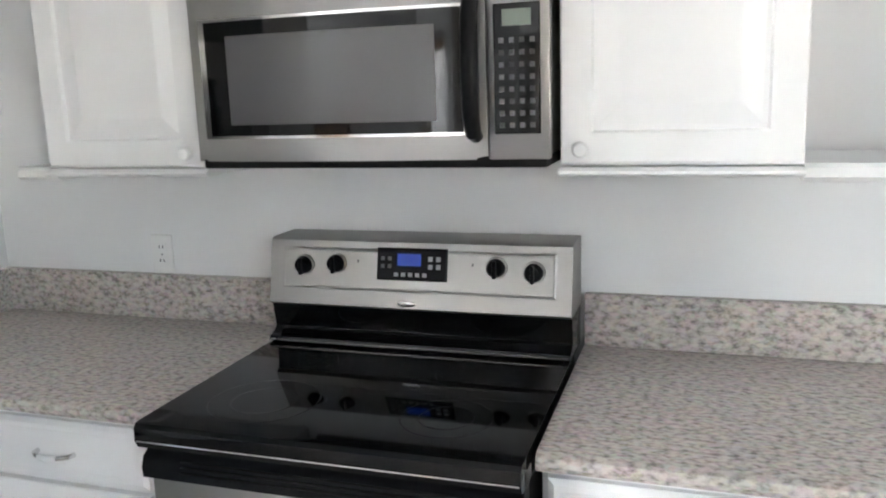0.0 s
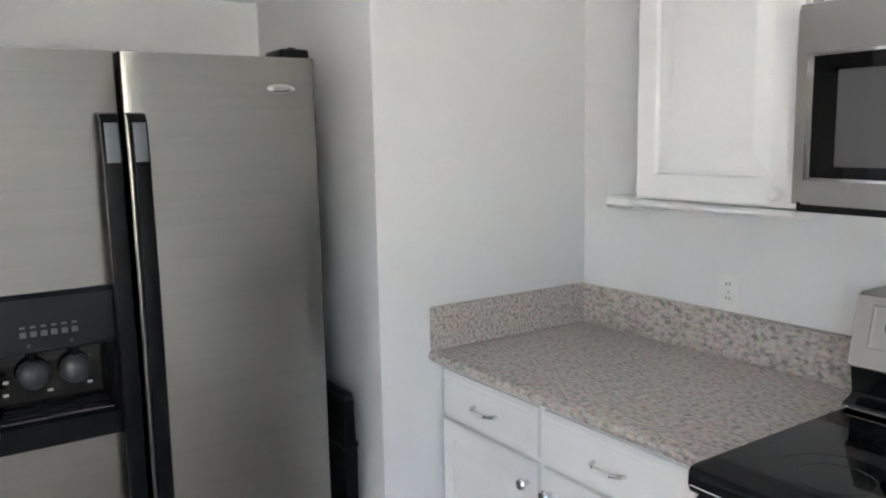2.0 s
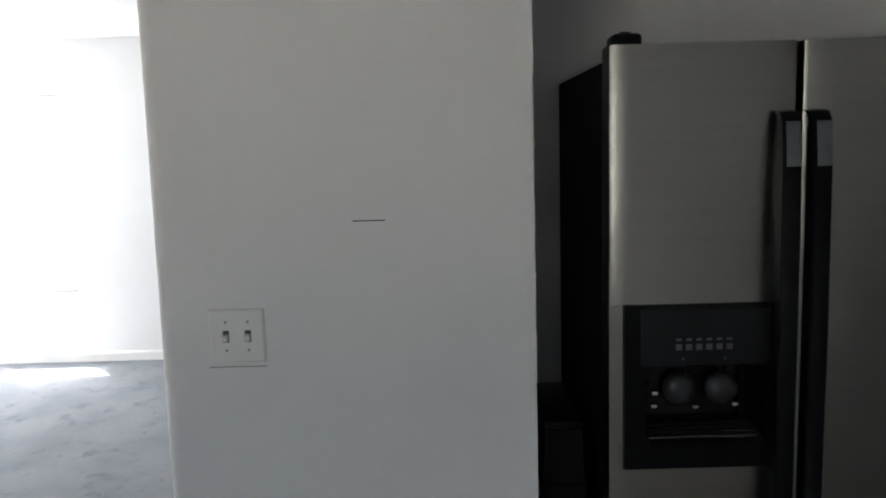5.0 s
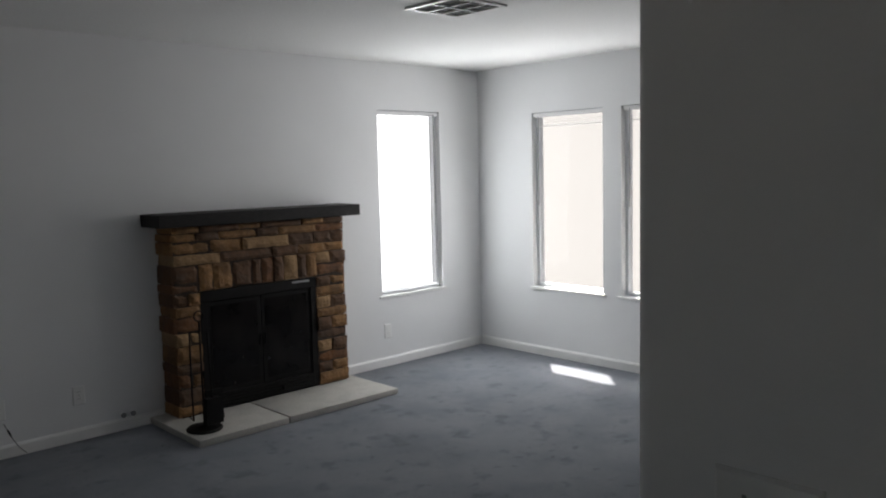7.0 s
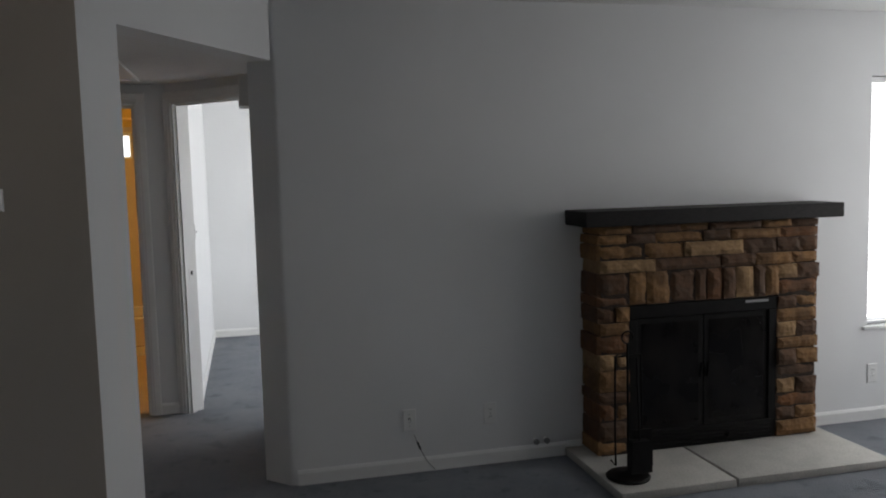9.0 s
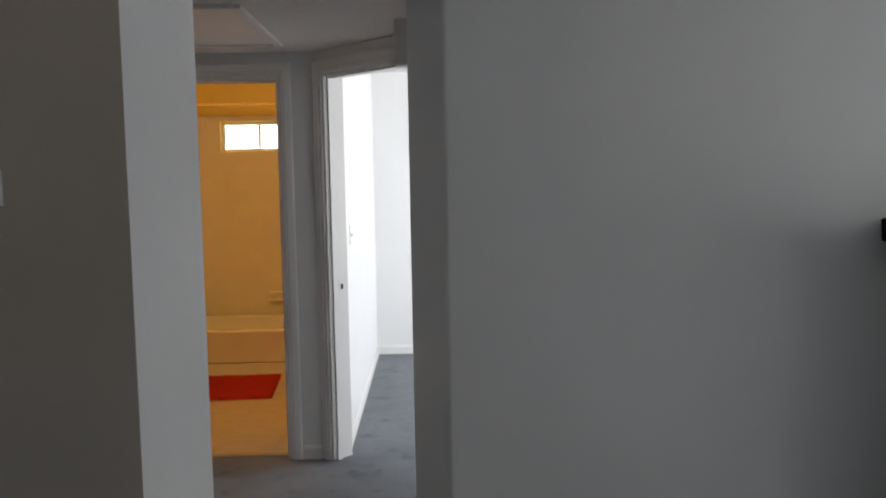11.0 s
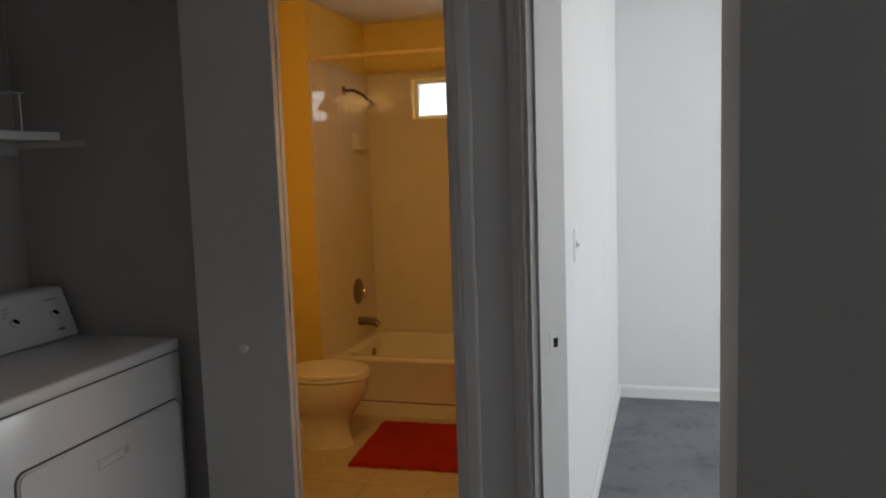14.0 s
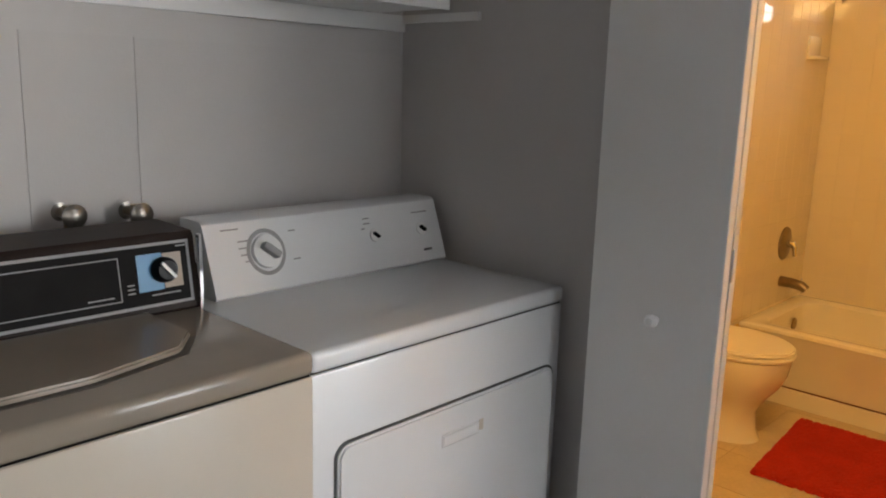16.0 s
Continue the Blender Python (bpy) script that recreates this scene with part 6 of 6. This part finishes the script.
def toilet():
    cx, cy = 2.215, -10.175
    ob = thing("toilet", (cx, cy, 0), "cream ceramic toilet with the lid closed", "toilet")
    bm = bmesh.new()
    rings = []
    for z, back, fr, w in ((0.004, 0.20, -0.155, 0.115), (0.05, 0.19, -0.135, 0.105), (0.13, 0.18, -0.13, 0.105), (0.19, 0.19, -0.165, 0.13), (0.25, 0.195, -0.212, 0.16), (0.30, 0.20, -0.235, 0.178), (0.355, 0.21, -0.245, 0.185), (0.375, 0.21, -0.25, 0.188)):
        vs = []
        for i in range(32):
            a = 2 * math.pi * i / 32
            c = math.cos(a)
            vs.append(bm.verts.new((cx + (back * c if c > 0 else -fr * c), cy + w * math.sin(a), z)))
        rings.append(vs)
    for a, b in zip(rings, rings[1:]):
        for i in range(32):
            j = (i + 1) % 32
            bm.faces.new((a[i], a[j], b[j], b[i]))
    bm.faces.new(list(reversed(rings[0])))
    bm.faces.new(rings[-1])
    part("bowl", bm, TUB, ob, smooth=True)

    def oval(z0, z1, grow):
        b = bmesh.new()
        o = []
        for i in range(36):
            a = 2 * math.pi * i / 36
            c = math.cos(a)
            o.append((cx + ((0.20 + grow) * c if c > 0 else (0.255 + grow) * c), cy + (0.188 + grow) * math.sin(a)))
        prism(b, o, z0, z1, lambda u, v, w: (u, v, w))
        bmesh.ops.bevel(b, geom=[e for e in b.edges if abs(e.verts[0].co.z - e.verts[1].co.z) < 1e-5], offset=0.006, segments=2, affect="EDGES")
        return b

    part("seat", oval(0.377, 0.397, 0.004), TUB, ob, smooth=True)
    part("lid", oval(0.398, 0.417, 0.0), TUB, ob, smooth=True)
    part("tank", new_box(2.555, 2.77, cy - 0.22, cy + 0.22, 0.38, 0.72, bevel=0.02, seg=3), TUB, ob, smooth=True)
    part("tank_lid", new_box(2.545, 2.777, cy - 0.23, cy + 0.23, 0.721, 0.755, bevel=0.012, seg=3), TUB, ob, smooth=True)
    part("flush_lever", rod(bmesh.new(), (2.547, cy + 0.17, 0.66), (2.54, cy + 0.10, 0.65), 0.006, 10), CHROME, ob, smooth=True)
    part("pedestal_back", new_box(2.30, 2.65, cy - 0.10, cy + 0.10, 0.003, 0.378, bevel=0.02, seg=3), TUB, ob, smooth=True)


toilet()
fit_ob = thing("tub_spout", (2.40, -11.12, 0.47), "metal bathtub spout on the tile wall", "tub spout")
part("spout", tube(bmesh.new(), [(2.39, -11.12, 0.475), (2.33, -11.12, 0.475), (2.28, -11.12, 0.468), (2.255, -11.12, 0.452)], [0.028, 0.026, 0.025, 0.022], 18), BRASS, fit_ob, smooth=True)
part("diverter", rod(bmesh.new(), (2.285, -11.12, 0.49), (2.285, -11.12, 0.508), 0.005, 10), CHROME, fit_ob, smooth=True)
vo = thing("shower_valve", (2.40, -11.12, 0.665), "round metal shower valve with a lever handle", "shower valve")
part("escutcheon", lathe(bmesh.new(), [(0.085, 0.001), (0.083, 0.006), (0.06, 0.012), (0.03, 0.016)], (2.388, -11.12, 0.672), 30, "-X"), BRASS, vo, smooth=True)
part("lever", tube(bmesh.new(), [(2.374, -11.12, 0.672), (2.345, -11.12, 0.672), (2.335, -11.12, 0.657), (2.33, -11.12, 0.612)], [0.018, 0.018, 0.014, 0.009], 14), CHROME, vo, smooth=True)
sho = thing("shower", (2.40, -11.05, 1.95), "small metal shower head on a bent arm", "shower head")
part("arm", tube(bmesh.new(), [(2.388, -11.03, 1.945), (2.33, -11.04, 1.945), (2.27, -11.05, 1.915), (2.235, -11.055, 1.875)], 0.009, 10), BRASS, sho, smooth=True)
part("flange", lathe(bmesh.new(), [(0.028, 0.0), (0.026, 0.006), (0.010, 0.010)], (2.388, -11.03, 1.945), 20, "-X"), BRASS, sho, smooth=True)
part("head", rod(bmesh.new(), (2.238, -11.055, 1.880), (2.210, -11.06, 1.838), 0.013, 16, 0.028), CHROME, sho, smooth=True)
rodo = thing("shower_rod", (1.6, -10.60, 2.09), "plain shower curtain rod across the bathtub", "shower rod")
part("rod", rod(bmesh.new(), (0.89, -10.60, 2.09), (2.392, -10.60, 2.09), 0.0125, 16), ROD, rodo, smooth=True)
for x, ax in ((2.392, "-X"), (0.878, "X")):
    part("flange", lathe(bmesh.new(), [(0.03, 0.0), (0.028, 0.01), (0.014, 0.016)], (x, -10.60, 2.09), 20, ax), ROD, rodo, smooth=True)
soap = thing("soap_dish", (2.39, -11.2, 1.60), "cream ceramic soap shelf set in the tile wall", "soap dish")
part("tray", new_box(2.33, 2.389, -11.27, -11.13, 1.58, 1.597, bevel=0.005), TUB, soap, smooth=True)
part("back", new_box(2.378, 2.3895, -11.28, -11.12, 1.58, 1.69, bevel=0.004), TUB, soap, smooth=True)
soap2 = thing("soap_dish", (1.62, -11.42, 0.47), "cream ceramic soap dish with a grab bar", "soap dish")
part("tray", new_box(1.545, 1.695, -11.428, -11.36, 0.47, 0.486, bevel=0.005), TUB, soap2, smooth=True)
part("bar", tube(bmesh.new(), [(1.555, -11.425, 0.55), (1.555, -11.38, 0.55), (1.685, -11.38, 0.55), (1.685, -11.425, 0.55)], 0.008, 10), TUB, soap2, smooth=True)

rug_bm = bmesh.new()
rr = random.Random(5)
bmesh.ops.create_grid(rug_bm, x_segments=60, y_segments=60, size=0.5)
for v in rug_bm.verts:
    e = min(0.5 - abs(v.co.x), 0.5 - abs(v.co.y))
    v.co.z = (0.022 if e > 0.012 else 0.003) + rr.uniform(-0.003, 0.003)
    v.co.x, v.co.y = 1.71 + v.co.x * 0.57 - v.co.y * 0.055 + rr.uniform(-0.003, 0.003), -10.21 + v.co.y * 0.65 + v.co.x * 0.03 + rr.uniform(-0.003, 0.003)
    v.co.z += 0.006
solid("bath_mat", rug_bm, RED, "red shaggy bath mat on the bathroom floor", "bath mat", origin=(1.70, -10.215, 0.008))

# ---- tiles ----
step, th = 0.1072, 0.006


def tile_mesh(name, sx, sy, sz, material):
    bm = new_box(-sx / 2, sx / 2, -sy / 2, sy / 2, -sz / 2, sz / 2, bevel=0.0007, seg=1)
    return mesh_of(name, bm, material)


tiles_e = solid("tile_wall_east", new_box(2.3893, 2.3985, -11.438, -10.552, 0.34, 2.08), GROUT, "cream square wall tiles at the head of the bathtub", "tile wall", "structure")
south_bed = bmesh.new()
for a, b, c, d in ((0.878, 1.425, 0.34, 2.08), (2.08, 2.389, 0.34, 2.08), (1.425, 2.08, 0.34, 1.767), (1.425, 2.08, 2.035, 2.08)):
    box(south_bed, a, b, -11.4385, -11.4293, c, d)
tiles_s = solid("tile_wall_south", south_bed, GROUT, "cream square wall tiles round the bathroom window", "tile wall", "structure")
me_e = tile_mesh("tile", th, step - 0.0008, step - 0.0008, TILE)
me_s = tile_mesh("tile", step - 0.0008, th, step - 0.0008, TILE)
for r in range(16):
    for c in range(8):
        t = new("tile", me_e)
        t.location = (2.391, -10.570 - step * (c + 0.5), 0.362 + step * (r + 0.5))
        t.parent = tiles_e
for r in range(16):
    for c in range(14):
        x, z = 2.387 - step * (c + 0.5), 0.362 + step * (r + 0.5)
        if 1.425 - step / 2 < x < 2.08 + step / 2 and 1.767 - step / 2 < z < 2.035 + step / 2:
            continue
        t = new("tile", me_s)
        t.location = (x, -11.431, z)
        t.parent = tiles_s
floor_b = bpy.data.objects["floor_bathroom"]
me_f = tile_mesh("floor_tile", 0.302, 0.302, 0.003, VINYL)
for r in range(7):
    for c in range(6):
        t = new("floor_tile", me_f)
        t.location = (0.88 + 0.305 * (c + 0.5), -8.78 - 0.305 * (r + 0.5), 0.0052)
        t.parent = floor_b
